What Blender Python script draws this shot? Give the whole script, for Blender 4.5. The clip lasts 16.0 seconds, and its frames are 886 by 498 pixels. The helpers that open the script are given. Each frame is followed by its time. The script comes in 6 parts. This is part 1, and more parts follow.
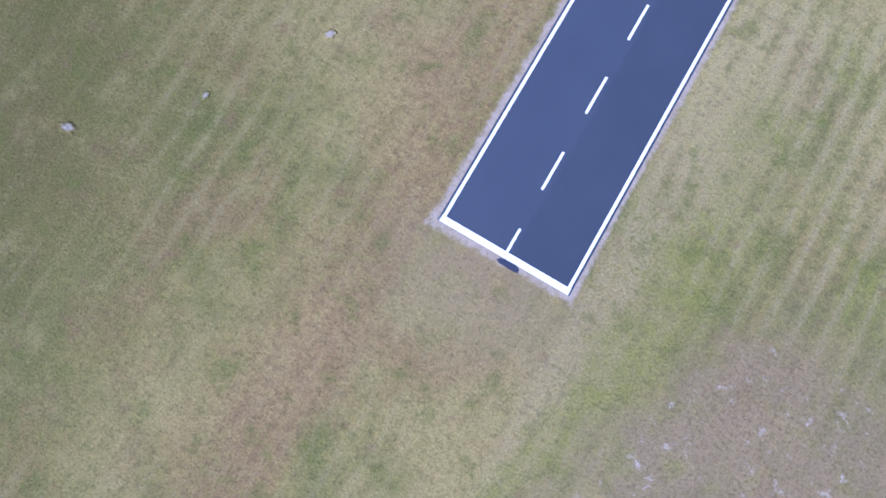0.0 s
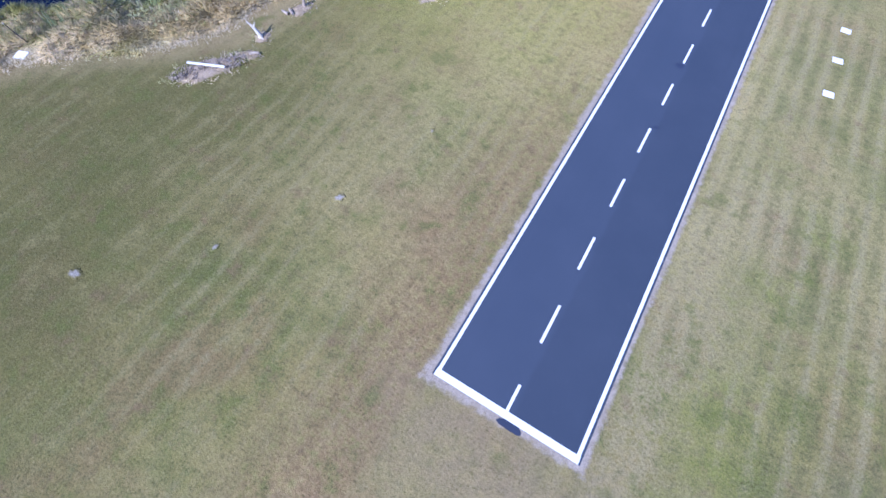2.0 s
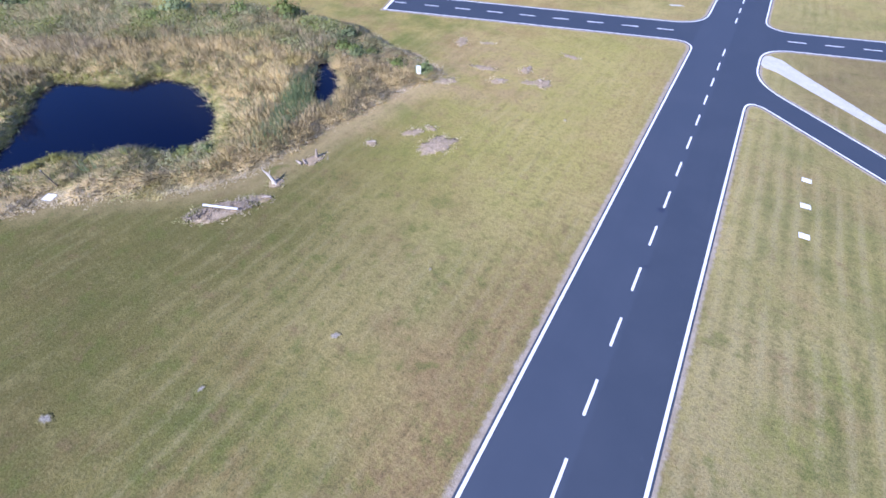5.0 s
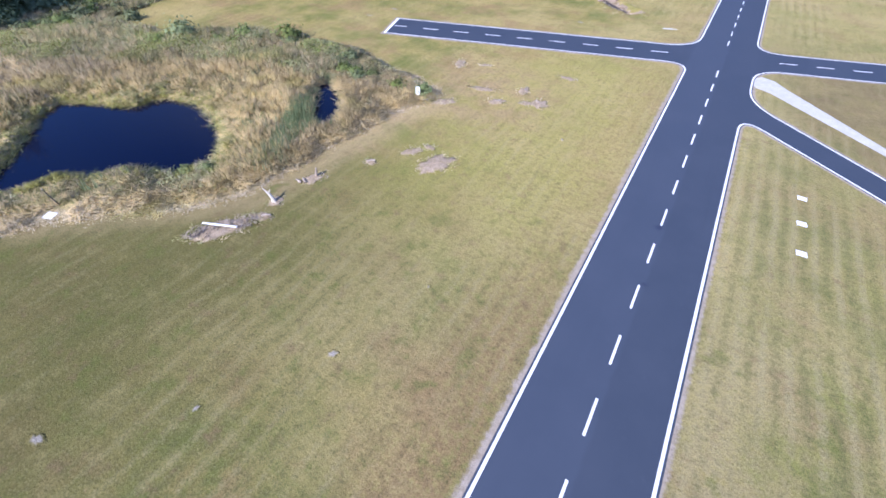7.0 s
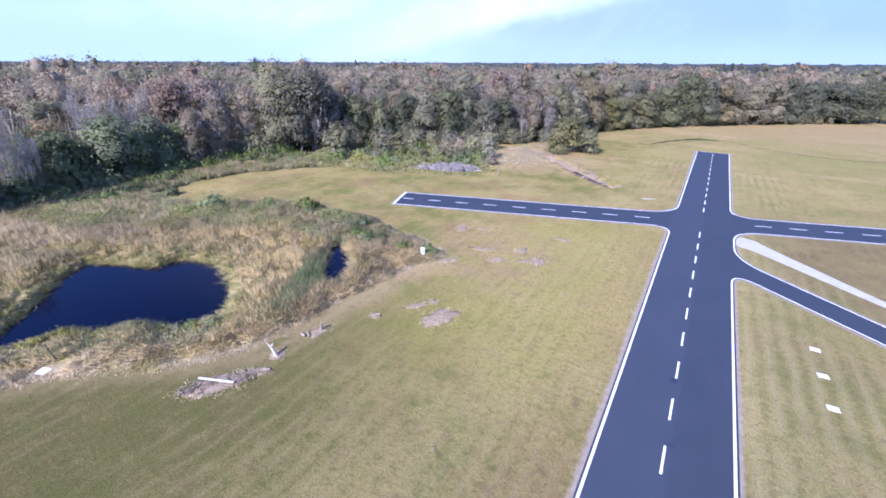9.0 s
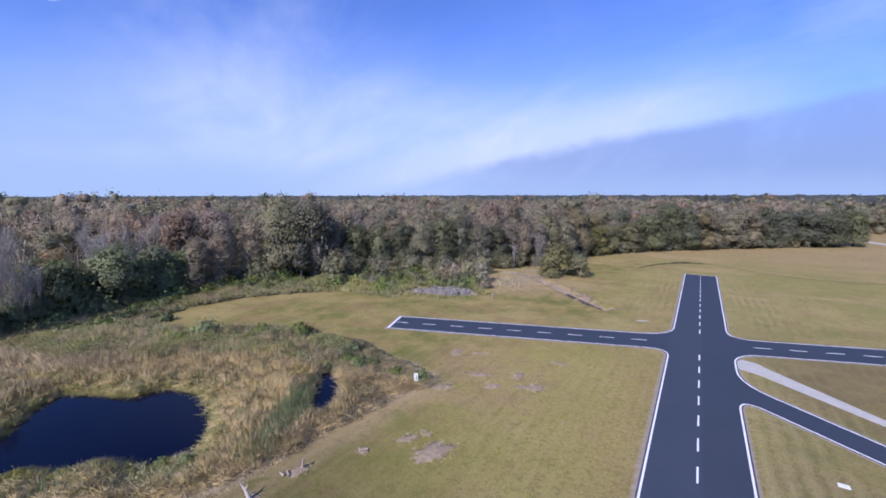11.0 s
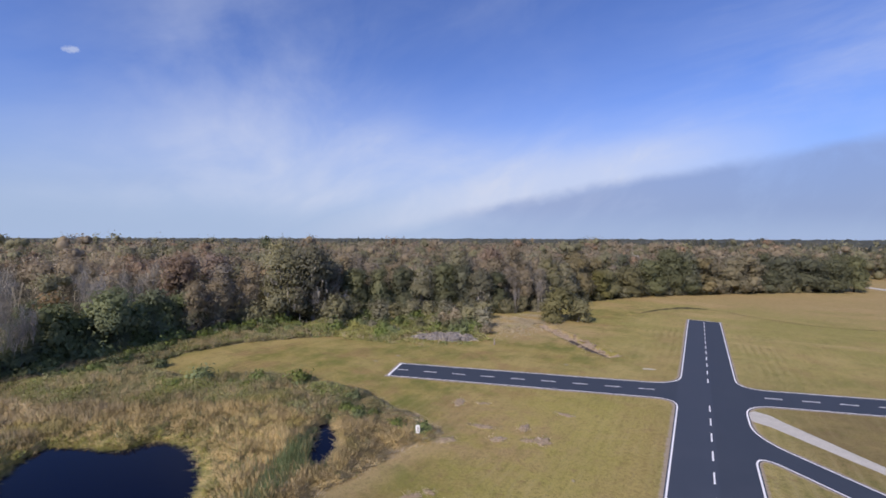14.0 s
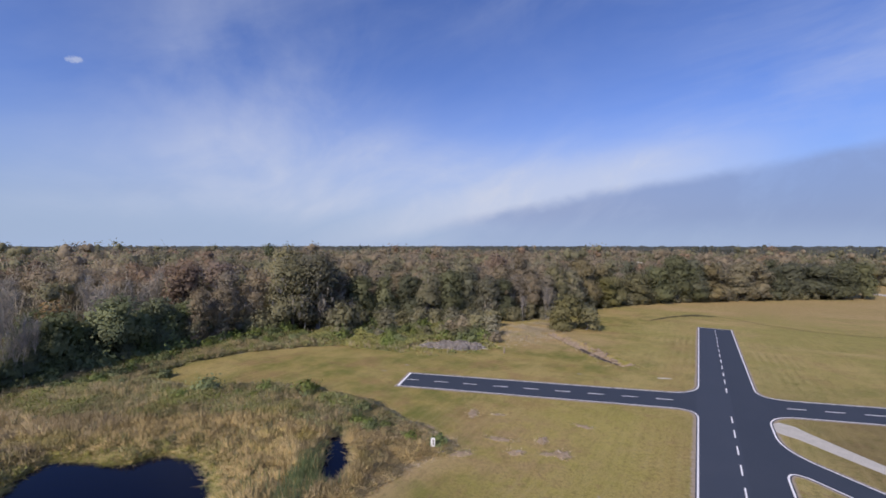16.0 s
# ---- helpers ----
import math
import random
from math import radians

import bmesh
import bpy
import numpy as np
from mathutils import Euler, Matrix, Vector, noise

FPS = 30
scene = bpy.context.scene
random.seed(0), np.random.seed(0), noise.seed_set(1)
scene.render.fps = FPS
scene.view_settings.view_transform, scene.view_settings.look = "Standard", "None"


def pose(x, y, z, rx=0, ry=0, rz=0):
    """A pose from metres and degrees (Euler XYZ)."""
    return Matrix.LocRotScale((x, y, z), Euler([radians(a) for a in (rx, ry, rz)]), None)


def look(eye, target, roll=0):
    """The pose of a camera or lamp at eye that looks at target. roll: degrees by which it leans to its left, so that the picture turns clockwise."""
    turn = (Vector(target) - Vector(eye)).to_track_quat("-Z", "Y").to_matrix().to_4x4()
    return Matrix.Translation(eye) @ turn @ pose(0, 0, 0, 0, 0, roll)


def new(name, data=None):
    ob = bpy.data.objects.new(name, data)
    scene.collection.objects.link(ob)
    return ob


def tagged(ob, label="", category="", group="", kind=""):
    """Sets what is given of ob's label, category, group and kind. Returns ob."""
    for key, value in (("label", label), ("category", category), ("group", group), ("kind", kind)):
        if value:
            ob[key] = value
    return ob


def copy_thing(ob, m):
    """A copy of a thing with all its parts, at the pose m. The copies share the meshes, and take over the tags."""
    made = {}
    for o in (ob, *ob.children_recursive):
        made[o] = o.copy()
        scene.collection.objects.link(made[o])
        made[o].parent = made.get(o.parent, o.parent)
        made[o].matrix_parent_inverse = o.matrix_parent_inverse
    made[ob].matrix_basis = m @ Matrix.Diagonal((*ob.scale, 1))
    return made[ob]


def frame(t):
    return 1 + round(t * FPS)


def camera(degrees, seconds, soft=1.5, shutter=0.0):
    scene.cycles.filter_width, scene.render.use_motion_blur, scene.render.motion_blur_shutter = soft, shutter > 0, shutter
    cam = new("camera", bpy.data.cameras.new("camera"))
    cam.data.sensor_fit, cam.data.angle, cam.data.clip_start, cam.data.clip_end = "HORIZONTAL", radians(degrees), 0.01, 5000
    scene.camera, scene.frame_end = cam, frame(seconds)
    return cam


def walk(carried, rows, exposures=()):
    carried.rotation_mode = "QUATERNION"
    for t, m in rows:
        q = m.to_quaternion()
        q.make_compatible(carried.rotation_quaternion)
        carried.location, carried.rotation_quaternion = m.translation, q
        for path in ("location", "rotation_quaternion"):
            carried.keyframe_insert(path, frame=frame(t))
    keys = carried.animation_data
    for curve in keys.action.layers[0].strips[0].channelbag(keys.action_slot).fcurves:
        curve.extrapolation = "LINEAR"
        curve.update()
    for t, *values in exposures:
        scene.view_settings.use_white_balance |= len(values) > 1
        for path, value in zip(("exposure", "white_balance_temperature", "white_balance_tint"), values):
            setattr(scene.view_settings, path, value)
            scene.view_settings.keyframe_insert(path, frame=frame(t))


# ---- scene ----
cam = camera(91.96, 16.0, soft=1.7)
# seconds, place in metres, heading, pitch and lean in degrees
PATH = [
    (0, -2.58, -3.76, 26.81, 25.04, -84.78, 5.41),
    (0.5, -2.29, -3.97, 26.52, 29.13, -81.75, 1.50),
    (1, -2.00, -4.21, 26.21, 30.18, -76.28, 0.79),
    (1.5, -1.76, -4.50, 26.09, 30.09, -68.98, 1.15),
    (2, -2.08, -4.03, 26.22, 29.97, -63.45, 1.57),
    (2.5, -2.37, -3.63, 26.49, 29.95, -59.06, 1.69),
    (3, -2.49, -3.48, 26.71, 30.13, -55.21, 1.60),
    (3.5, -2.65, -3.28, 26.84, 30.21, -52.44, 1.60),
    (4, -2.67, -3.27, 26.84, 30.12, -50.20, 1.62),
    (6.5, -2.41, -3.14, 26.93, 30.30, -45.40, 1.60),
    (7, -2.44, -3.23, 26.90, 30.23, -44.79, 1.57),
    (7.5, -2.59, -3.35, 26.88, 30.38, -42.44, 1.48),
    (8, -2.69, -3.54, 26.81, 30.40, -37.79, 1.45),
    (8.5, -2.70, -3.53, 26.64, 30.70, -31.38, 1.15),
    (9, -2.36, -3.77, 26.39, 31.11, -23.67, 0.73),
    (9.5, -1.95, -3.86, 26.39, 31.28, -17.61, 0.61),
    (10, -1.69, -3.88, 26.47, 31.19, -13.18, 0.45),
    (12.5, -1.59, -3.97, 26.82, 30.76, -3.21, 0.53),
    (13, -1.62, -4.04, 26.99, 30.77, -2.54, 0.59),
    (13.5, -1.82, -4.05, 27.11, 30.76, -1.98, 0.57),
    (14, -2.26, -4.06, 27.04, 30.81, -1.54, 0.58),
    (14.5, -2.90, -3.99, 26.84, 30.78, -1.26, 0.59),
    (15, -3.63, -3.88, 26.64, 30.88, -0.99, 0.51),
    (15.5, -4.29, -3.78, 26.69, 30.97, -0.79, 0.40),
    (16, -4.79, -3.72, 26.84, 30.89, -0.53, 0.45),
]
walk(cam, [(t, pose(x, y, z, 0, 0, yaw) @ pose(0, 0, 0, 90 + pitch) @ pose(0, 0, 0, 0, 0, lean)) for t, x, y, z, yaw, pitch, lean in PATH],
     exposures=[(0.0, 0.61, 5050, 23), (1.5, 0.61, 4950, 21), (4.0, 0.65, 5250, 20), (7.0, 0.71, 5600, 18), (8.5, 0.75, 5550, 21), (9.4, 0.58, 5350, 30), (10.0, 0.28, 5450, 29), (12.5, -0.12, 6400, 17), (16.0, -0.32, 6800, 17)])

# ---- sky and sun ----
SUN_ELEV, SUN_AZ = 38.0, 188.0   # degrees above the horizon; heading of the sun, clockwise from +y


def build_sky():
    world = bpy.data.worlds.new("world")
    scene.world = world
    world.use_nodes = True
    nt = world.node_tree
    nt.nodes.clear()
    N = nt.nodes.new
    out, bg = N("ShaderNodeOutputWorld"), N("ShaderNodeBackground")
    sky = N("ShaderNodeTexSky")
    sky.sky_type, sky.sun_disc = "NISHITA", False
    sky.sun_elevation, sky.sun_rotation = radians(SUN_ELEV), radians(SUN_AZ)
    sky.air_density, sky.dust_density, sky.ozone_density = 1.0, 0.3, 4.0
    co = N("ShaderNodeTexCoord")
    sep = N("ShaderNodeSeparateXYZ")
    nt.links.new(co.outputs["Generated"], sep.inputs[0])
    low = N("ShaderNodeVectorMath")          # the horizon's tone goes on below it
    low.operation = "MAXIMUM"
    nt.links.new(co.outputs["Generated"], low.inputs[0])
    low.inputs[1].default_value = (-1, -1, 0.01)
    nt.links.new(low.outputs[0], sky.inputs[0])

    def m(op, a, b=None, clamp=False):
        node = N("ShaderNodeMath")
        node.operation, node.use_clamp = op, clamp
        for k, v in enumerate((a, b)):
            if v is None:
                continue
            if isinstance(v, (int, float)):
                node.inputs[k].default_value = v
            else:
                nt.links.new(v, node.inputs[k])
        return node.outputs[0]

    def step(v, lo, hi):
        node = N("ShaderNodeMapRange")
        node.interpolation_type = "SMOOTHSTEP"
        nt.links.new(v, node.inputs[0])
        node.inputs[1].default_value, node.inputs[2].default_value = lo, hi
        return node.outputs[0]

    x, y, z = sep.outputs
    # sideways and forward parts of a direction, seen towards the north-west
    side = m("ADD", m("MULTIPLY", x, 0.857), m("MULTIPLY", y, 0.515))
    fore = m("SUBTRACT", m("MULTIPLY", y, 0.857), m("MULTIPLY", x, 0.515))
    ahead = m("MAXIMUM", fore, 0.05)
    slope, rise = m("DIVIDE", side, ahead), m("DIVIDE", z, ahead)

    def cloud(scale, detail, rough, shift, distortion=0.4, long=1.0, tilt=0.30):
        """Cloud noise drawn out along a line that climbs to the right."""
        c, d = math.cos(tilt), math.sin(tilt)
        comb = N("ShaderNodeCombineXYZ")
        nt.links.new(m("MULTIPLY", m("ADD", m("MULTIPLY", side, c), m("MULTIPLY", z, d)), 1.0 / long), comb.inputs[0])
        nt.links.new(m("SUBTRACT", m("MULTIPLY", z, c), m("MULTIPLY", side, d)), comb.inputs[1])
        nt.links.new(m("MULTIPLY", fore, 1.0 / long), comb.inputs[2])
        mapn = N("ShaderNodeMapping")
        nt.links.new(comb.outputs[0], mapn.inputs[0])
        mapn.inputs["Location"].default_value = shift
        t = N("ShaderNodeTexNoise")
        nt.links.new(mapn.outputs[0], t.inputs["Vector"])
        t.inputs["Scale"].default_value, t.inputs["Detail"].default_value = scale, detail
        t.inputs["Roughness"].default_value, t.inputs["Distortion"].default_value = rough, distortion
        return t.outputs[0]

    def window(v, lo, a, b, hi):
        """One between a and b, falling to nothing at lo and hi."""
        return m("MULTIPLY", step(v, lo, a), step(v, hi, b))

    broad = step(cloud(2.4, 5, 0.52, (0.3, 1.9, 0.4), 0.5, 1.7), 0.38, 0.66)
    wisp = step(cloud(3.6, 7, 0.58, (4.3, 0.4, 2), 0.7, 2.6, 0.42), 0.36, 0.74)
    fleece = step(cloud(5.5, 7, 0.62, (2.0, 8.3, 5), 0.9, 1.5), 0.40, 0.72)
    haze = m("SUBTRACT", 1.0, step(z, 0.0, 0.30))
    # thin high cloud: a broad white veil low in the west, open blue above it
    west = m("MULTIPLY", window(rise, 0.01, 0.10, 0.20, 0.42), window(slope, -1.5, -0.40, 0.15, 0.95))
    open_blue = m("MULTIPLY", window(rise, 0.16, 0.27, 0.42, 0.60), window(slope, -0.22, 0.02, 0.38, 0.72))
    veil = m("MULTIPLY", m("ADD", m("ADD", m("MULTIPLY", wisp, 0.20), m("MULTIPLY", fleece, 0.07)), m("MULTIPLY", m("MULTIPLY", wisp, broad), 0.34)), m("ADD", 0.35, m("MULTIPLY", step(slope, -1.1, -0.2), 0.65)))
    veil = m("ADD", veil, m("MULTIPLY", west, m("ADD", 0.30, m("ADD", m("MULTIPLY", broad, 0.22), m("MULTIPLY", fleece, 0.14)))), True)
    veil = m("MULTIPLY", veil, m("SUBTRACT", 1.0, m("MULTIPLY", open_blue, 0.62)))
    veil = m("MULTIPLY", veil, m("ADD", m("MULTIPLY", step(rise, 0.0, 0.10), 0.55), 0.45))
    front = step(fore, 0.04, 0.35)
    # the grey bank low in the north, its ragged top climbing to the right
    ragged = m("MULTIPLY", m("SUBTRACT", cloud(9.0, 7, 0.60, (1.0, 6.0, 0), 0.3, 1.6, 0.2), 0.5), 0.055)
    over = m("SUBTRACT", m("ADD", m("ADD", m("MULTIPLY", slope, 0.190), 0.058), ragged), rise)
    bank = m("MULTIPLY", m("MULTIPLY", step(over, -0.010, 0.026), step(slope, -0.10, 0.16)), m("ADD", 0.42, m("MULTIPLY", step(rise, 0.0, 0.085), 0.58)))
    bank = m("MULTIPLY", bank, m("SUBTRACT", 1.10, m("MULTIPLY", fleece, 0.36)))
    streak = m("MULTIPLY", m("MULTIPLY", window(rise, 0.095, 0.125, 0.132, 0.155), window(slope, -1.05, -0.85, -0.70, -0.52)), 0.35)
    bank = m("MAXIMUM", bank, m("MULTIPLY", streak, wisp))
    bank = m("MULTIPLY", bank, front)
    # bright white cloud along the bank's upper side, thinning upwards
    lip = m("MULTIPLY", m("MULTIPLY", step(over, -0.16, -0.025), step(over, 0.05, 0.0)), window(slope, -0.45, 0.12, 0.34, 0.95))
    lip = m("MULTIPLY", lip, front)
    veil = m("MAXIMUM", veil, m("MULTIPLY", lip, m("ADD", m("MULTIPLY", fleece, 0.35), 0.80)))
    # one small white puff
    du, dv = m("DIVIDE", m("ADD", slope, 0.857), 0.018), m("DIVIDE", m("SUBTRACT", m("SUBTRACT", rise, 0.424), m("MULTIPLY", m("ADD", slope, 0.857), -0.15)), 0.0075)
    puff = m("ADD", m("MULTIPLY", du, du), m("MULTIPLY", dv, dv))
    veil = m("MAXIMUM", veil, m("MULTIPLY", step(m("SUBTRACT", puff, m("MULTIPLY", m("SUBTRACT", cloud(70, 4, 0.6, (3, 3, 0), 0.0), 0.5), 6)), 1.7, -0.3), 0.62))

    def mix(fac, a, b):
        node = N("ShaderNodeMix")
        node.data_type = "RGBA"
        nt.links.new(fac, node.inputs[0])
        for k, w in ((6, a), (7, b)):
            if isinstance(w, tuple):
                node.inputs[k].default_value = (*w, 1)
            else:
                nt.links.new(w, node.inputs[k])
        return node.outputs[2]

    tint = N("ShaderNodeMix")
    tint.data_type, tint.blend_type = "RGBA", "MULTIPLY"
    tint.inputs[0].default_value = 1.0
    nt.links.new(sky.outputs[0], tint.inputs[6])
    tint.inputs[7].default_value = (1.02, 1.22, 1.85, 1)
    base = mix(m("MULTIPLY", haze, 0.75), tint.outputs[2], (3.1, 4.5, 6.9))
    base = mix(m("MULTIPLY", m("SUBTRACT", 1.0, step(z, -0.02, 0.13)), 0.70), base, (4.6, 6.4, 9.2))
    col = mix(m("MULTIPLY", veil, 0.9), base, (7.0, 8.1, 9.9))
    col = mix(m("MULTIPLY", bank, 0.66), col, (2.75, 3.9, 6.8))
    nt.links.new(col, bg.inputs[0])
    bg.inputs[1].default_value = 0.10
    nt.links.new(bg.outputs[0], out.inputs[0])


build_sky()
sun = new("sun", bpy.data.lights.new("sun", "SUN"))
sun.data.energy, sun.data.angle, sun.data.color = 4.9, radians(0.6), (1.0, 0.93, 0.82)
sun_from = Vector((math.sin(radians(SUN_AZ)) * math.cos(radians(SUN_ELEV)), math.cos(radians(SUN_AZ)) * math.cos(radians(SUN_ELEV)), math.sin(radians(SUN_ELEV))))
sun.matrix_world = look(sun_from * 60, (0, 0, 0))


# ---- materials ----
class Mat:
    """A small builder for a procedural material in world-size coordinates."""

    def __init__(self, name, rough=0.8, spec=0.3):
        self.m = bpy.data.materials.new(name)
        self.m.use_nodes = True
        self.nt = self.m.node_tree
        self.p = self.nt.nodes["Principled BSDF"]
        self.p.inputs["Roughness"].default_value = rough
        self.p.inputs["Specular IOR Level"].default_value = spec
        self.co = self.nt.nodes.new("ShaderNodeNewGeometry").outputs["Position"]

    def node(self, kind):
        return self.nt.nodes.new(kind)

    def link(self, a, b):
        if isinstance(a, (int, float)):
            b.default_value = a
        elif isinstance(a, tuple):
            b.default_value = (*a, 1) if len(a) == 3 else a
        else:
            self.nt.links.new(a, b)

    def math(self, op, a, b=0.0, clamp=False):
        n = self.node("ShaderNodeMath")
        n.operation, n.use_clamp = op, clamp
        self.link(a, n.inputs[0]), self.link(b, n.inputs[1])
        return n.outputs[0]

    def noise(self, scale, detail=4, rough=0.55, stretch=(1, 1, 1), shift=(0, 0, 0), distortion=0.0):
        mp = self.node("ShaderNodeMapping")
        self.link(self.co, mp.inputs[0])
        mp.inputs["Scale"].default_value, mp.inputs["Location"].default_value = stretch, shift
        n = self.node("ShaderNodeTexNoise")
        self.link(mp.outputs[0], n.inputs["Vector"])
        n.inputs["Scale"].default_value, n.inputs["Detail"].default_value = scale, detail
        n.inputs["Roughness"].default_value, n.inputs["Distortion"].default_value = rough, distortion
        return n.outputs[0]

    def step(self, v, lo, hi, a=0.0, b=1.0):
        n = self.node("ShaderNodeMapRange")
        n.interpolation_type = "SMOOTHSTEP"
        self.link(v, n.inputs[0])
        for k, w in enumerate((lo, hi, a, b)):
            n.inputs[k + 1].default_value = w
        return n.outputs[0]

    def mix(self, fac, a, b, blend="MIX"):
        n = self.node("ShaderNodeMix")
        n.data_type, n.blend_type = "RGBA", blend
        self.link(fac, n.inputs[0]), self.link(a, n.inputs[6]), self.link(b, n.inputs[7])
        return n.outputs[2]

    def color(self, c):
        self.link(c, self.p.inputs["Base Color"])
        return self

    def bump(self, height, strength, distance):
        n = self.node("ShaderNodeBump")
        n.inputs["Strength"].default_value, n.inputs["Distance"].default_value = strength, distance
        self.link(height, n.inputs["Height"])
        self.link(n.outputs[0], self.p.inputs["Normal"])
        return self

    def xyz(self):
        n = self.node("ShaderNodeSeparateXYZ")
        self.link(self.co, n.inputs[0])
        return n.outputs


def grass_material(name="mown_grass", soil=None, border=(0.45, 0.80)):
    """Mown grass: green, straw and reddish-brown patches, mower passes along the runway, bare sandy specks.
    With a soil of three tones, bare ground that gives way to grass as the mesh's fade runs from 0 to 1."""
    g = Mat(name, 0.95, 0.08)
    x, y, z = g.xyz()
    big, mid = g.noise(0.045, 5, 0.62), g.noise(0.17, 5, 0.64, shift=(7, 3, 0))
    fine, tuft = g.noise(1.9, 6, 0.72), g.noise(8.5, 5, 0.78, shift=(3, 9, 0))
    green, olive, straw, rust = (0.118, 0.133, 0.035), (0.242, 0.205, 0.072), (0.335, 0.270, 0.118), (0.225, 0.150, 0.078)
    c = g.mix(g.step(mid, 0.36, 0.66), olive, green)
    c = g.mix(g.math("MULTIPLY", g.step(big, 0.42, 0.62), 0.75), c, straw)
    c = g.mix(g.math("MULTIPLY", g.step(g.noise(0.11, 6, 0.65, shift=(31, 5, 0)), 0.48, 0.66), 0.72), c, rust)
    # greener, damper grass away from the runway on the pond's side; paler towards the runway
    wet = g.math("MULTIPLY", g.step(g.math("ADD", x, g.math("MULTIPLY", g.math("SUBTRACT", mid, 0.5), 16)), -10, -34), g.step(y, 42, 12))
    c = g.mix(g.math("MULTIPLY", wet, 0.72), c, (0.116, 0.107, 0.039))
    pale = g.math("MULTIPLY", g.step(g.math("ADD", x, g.math("MULTIPLY", g.math("SUBTRACT", big, 0.5), 24)), -30, -10), g.step(y, 2, 22))
    c = g.mix(g.math("MULTIPLY", pale, 0.38), c, (0.330, 0.285, 0.130))
    lush = g.math("MULTIPLY", g.math("MULTIPLY", g.step(x, -34, -22), g.step(x, -4, -9)), g.math("MULTIPLY", g.step(y, 12, 30), g.step(y, 82, 66)))
    c = g.mix(g.math("MULTIPLY", lush, g.step(mid, 0.35, 0.65, 0.25, 0.70)), c, (0.292, 0.262, 0.082))
    gone = g.node("ShaderNodeVectorMath")
    gone.operation = "DISTANCE"
    g.link(g.co, gone.inputs[0])
    gone.inputs[1].default_value = (-27.0, 50.0, 0.0)
    c = g.mix(g.math("MULTIPLY", g.step(gone.outputs["Value"], 17, 5), g.step(g.noise(0.30, 5, 0.65, shift=(5, 5, 0)), 0.36, 0.64, 0.05, 0.75)), c, (0.270, 0.195, 0.110))
    # drier strip along both sides of the runway, and the dry far field
    off = g.math("ABSOLUTE", x)
    verge = g.math("MULTIPLY", g.step(off, 4.5, 6.0), g.step(off, 14.5, 7.0))
    verge = g.math("MULTIPLY", g.math("MULTIPLY", verge, g.step(y, 175, 155)), g.step(y, 30, 12, 0.35, 1.0))
    c = g.mix(g.math("MULTIPLY", verge, g.step(fine, 0.30, 0.62)), c, g.mix(g.step(x, -3, 3), (0.250, 0.162, 0.085), (0.345, 0.285, 0.150)))
    lime = g.math("MULTIPLY", g.math("MULTIPLY", g.step(x, 7, 11), g.step(y, 60, 10)), g.step(g.noise(0.16, 5, 0.62, shift=(51, 17, 0)), 0.50, 0.66))
    c = g.mix(g.math("MULTIPLY", lime, 0.7), c, (0.172, 0.195, 0.042))
    blend = g.noise(0.8, 5, 0.66, shift=(18, 4, 0))
    sward = g.math("ADD", g.math("SUBTRACT", x, g.math("MULTIPLY", y, 0.15)), g.math("MULTIPLY", g.math("SUBTRACT", g.noise(0.25, 4, 0.6, shift=(8, 44, 0)), 0.5), 6))
    sward = g.math("MULTIPLY", g.math("MULTIPLY", g.step(sward, 6.8, 8.6), g.step(sward, 14.0, 11.0)), g.step(y, 16, 4))
    c = g.mix(g.math("MULTIPLY", sward, g.step(blend, 0.30, 0.62, 0.25, 0.75)), c, (0.190, 0.196, 0.048))
    far = g.step(g.math("ADD", y, g.math("MULTIPLY", g.math("SUBTRACT", big, 0.5), 110)), 160, 225)
    c = g.mix(g.math("MULTIPLY", far, 0.80), c, (0.335, 0.246, 0.138))
    spot = g.node("ShaderNodeVectorMath")
    spot.operation = "DISTANCE"
    g.link(g.co, spot.inputs[0])
    spot.inputs[1].default_value = (-46.0, 122.0, 0.0)
    tan = g.math("MULTIPLY", g.step(g.math("ADD", spot.outputs["Value"], g.math("MULTIPLY", g.math("SUBTRACT", mid, 0.5), 22)), 26, 10), g.step(fine, 0.30, 0.60, 0.45, 0.9))
    sweep = g.noise(0.05, 5, 0.6, stretch=(0.35, 1.3, 1), shift=(3, 61, 0))
    c = g.mix(g.math("MULTIPLY", g.math("MULTIPLY", g.step(y, 95, 130), g.step(sweep, 0.46, 0.60)), g.step(y, 225, 165, 0.25, 0.75)), c, (0.235, 0.222, 0.080))
    c = g.mix(g.math("MULTIPLY", g.math("MULTIPLY", g.step(y, 95, 130), g.step(sweep, 0.44, 0.32)), 0.6), c, (0.370, 0.298, 0.165))
    c = g.mix(g.math("MULTIPLY", tan, 0.75), c, (0.365, 0.270, 0.170))
    # worn tan strip along the marsh
    rim = g.math("MINIMUM", g.math("ADD", g.math("MULTIPLY", y, 0.085), -37.6), g.math("ADD", g.math("MULTIPLY", y, 1.05), -52.6))
    strip = g.step(g.math("ADD", g.math("SUBTRACT", x, rim), g.math("MULTIPLY", g.math("SUBTRACT", mid, 0.5), 5)), 5.0, 0.5)
    strip = g.math("MULTIPLY", strip, g.math("MULTIPLY", g.step(y, 50, 42), g.step(x, -60, -54)))
    c = g.mix(g.math("MULTIPLY", strip, g.step(fine, 0.3, 0.6, 0.45, 0.8)), c, (0.385, 0.290, 0.175))
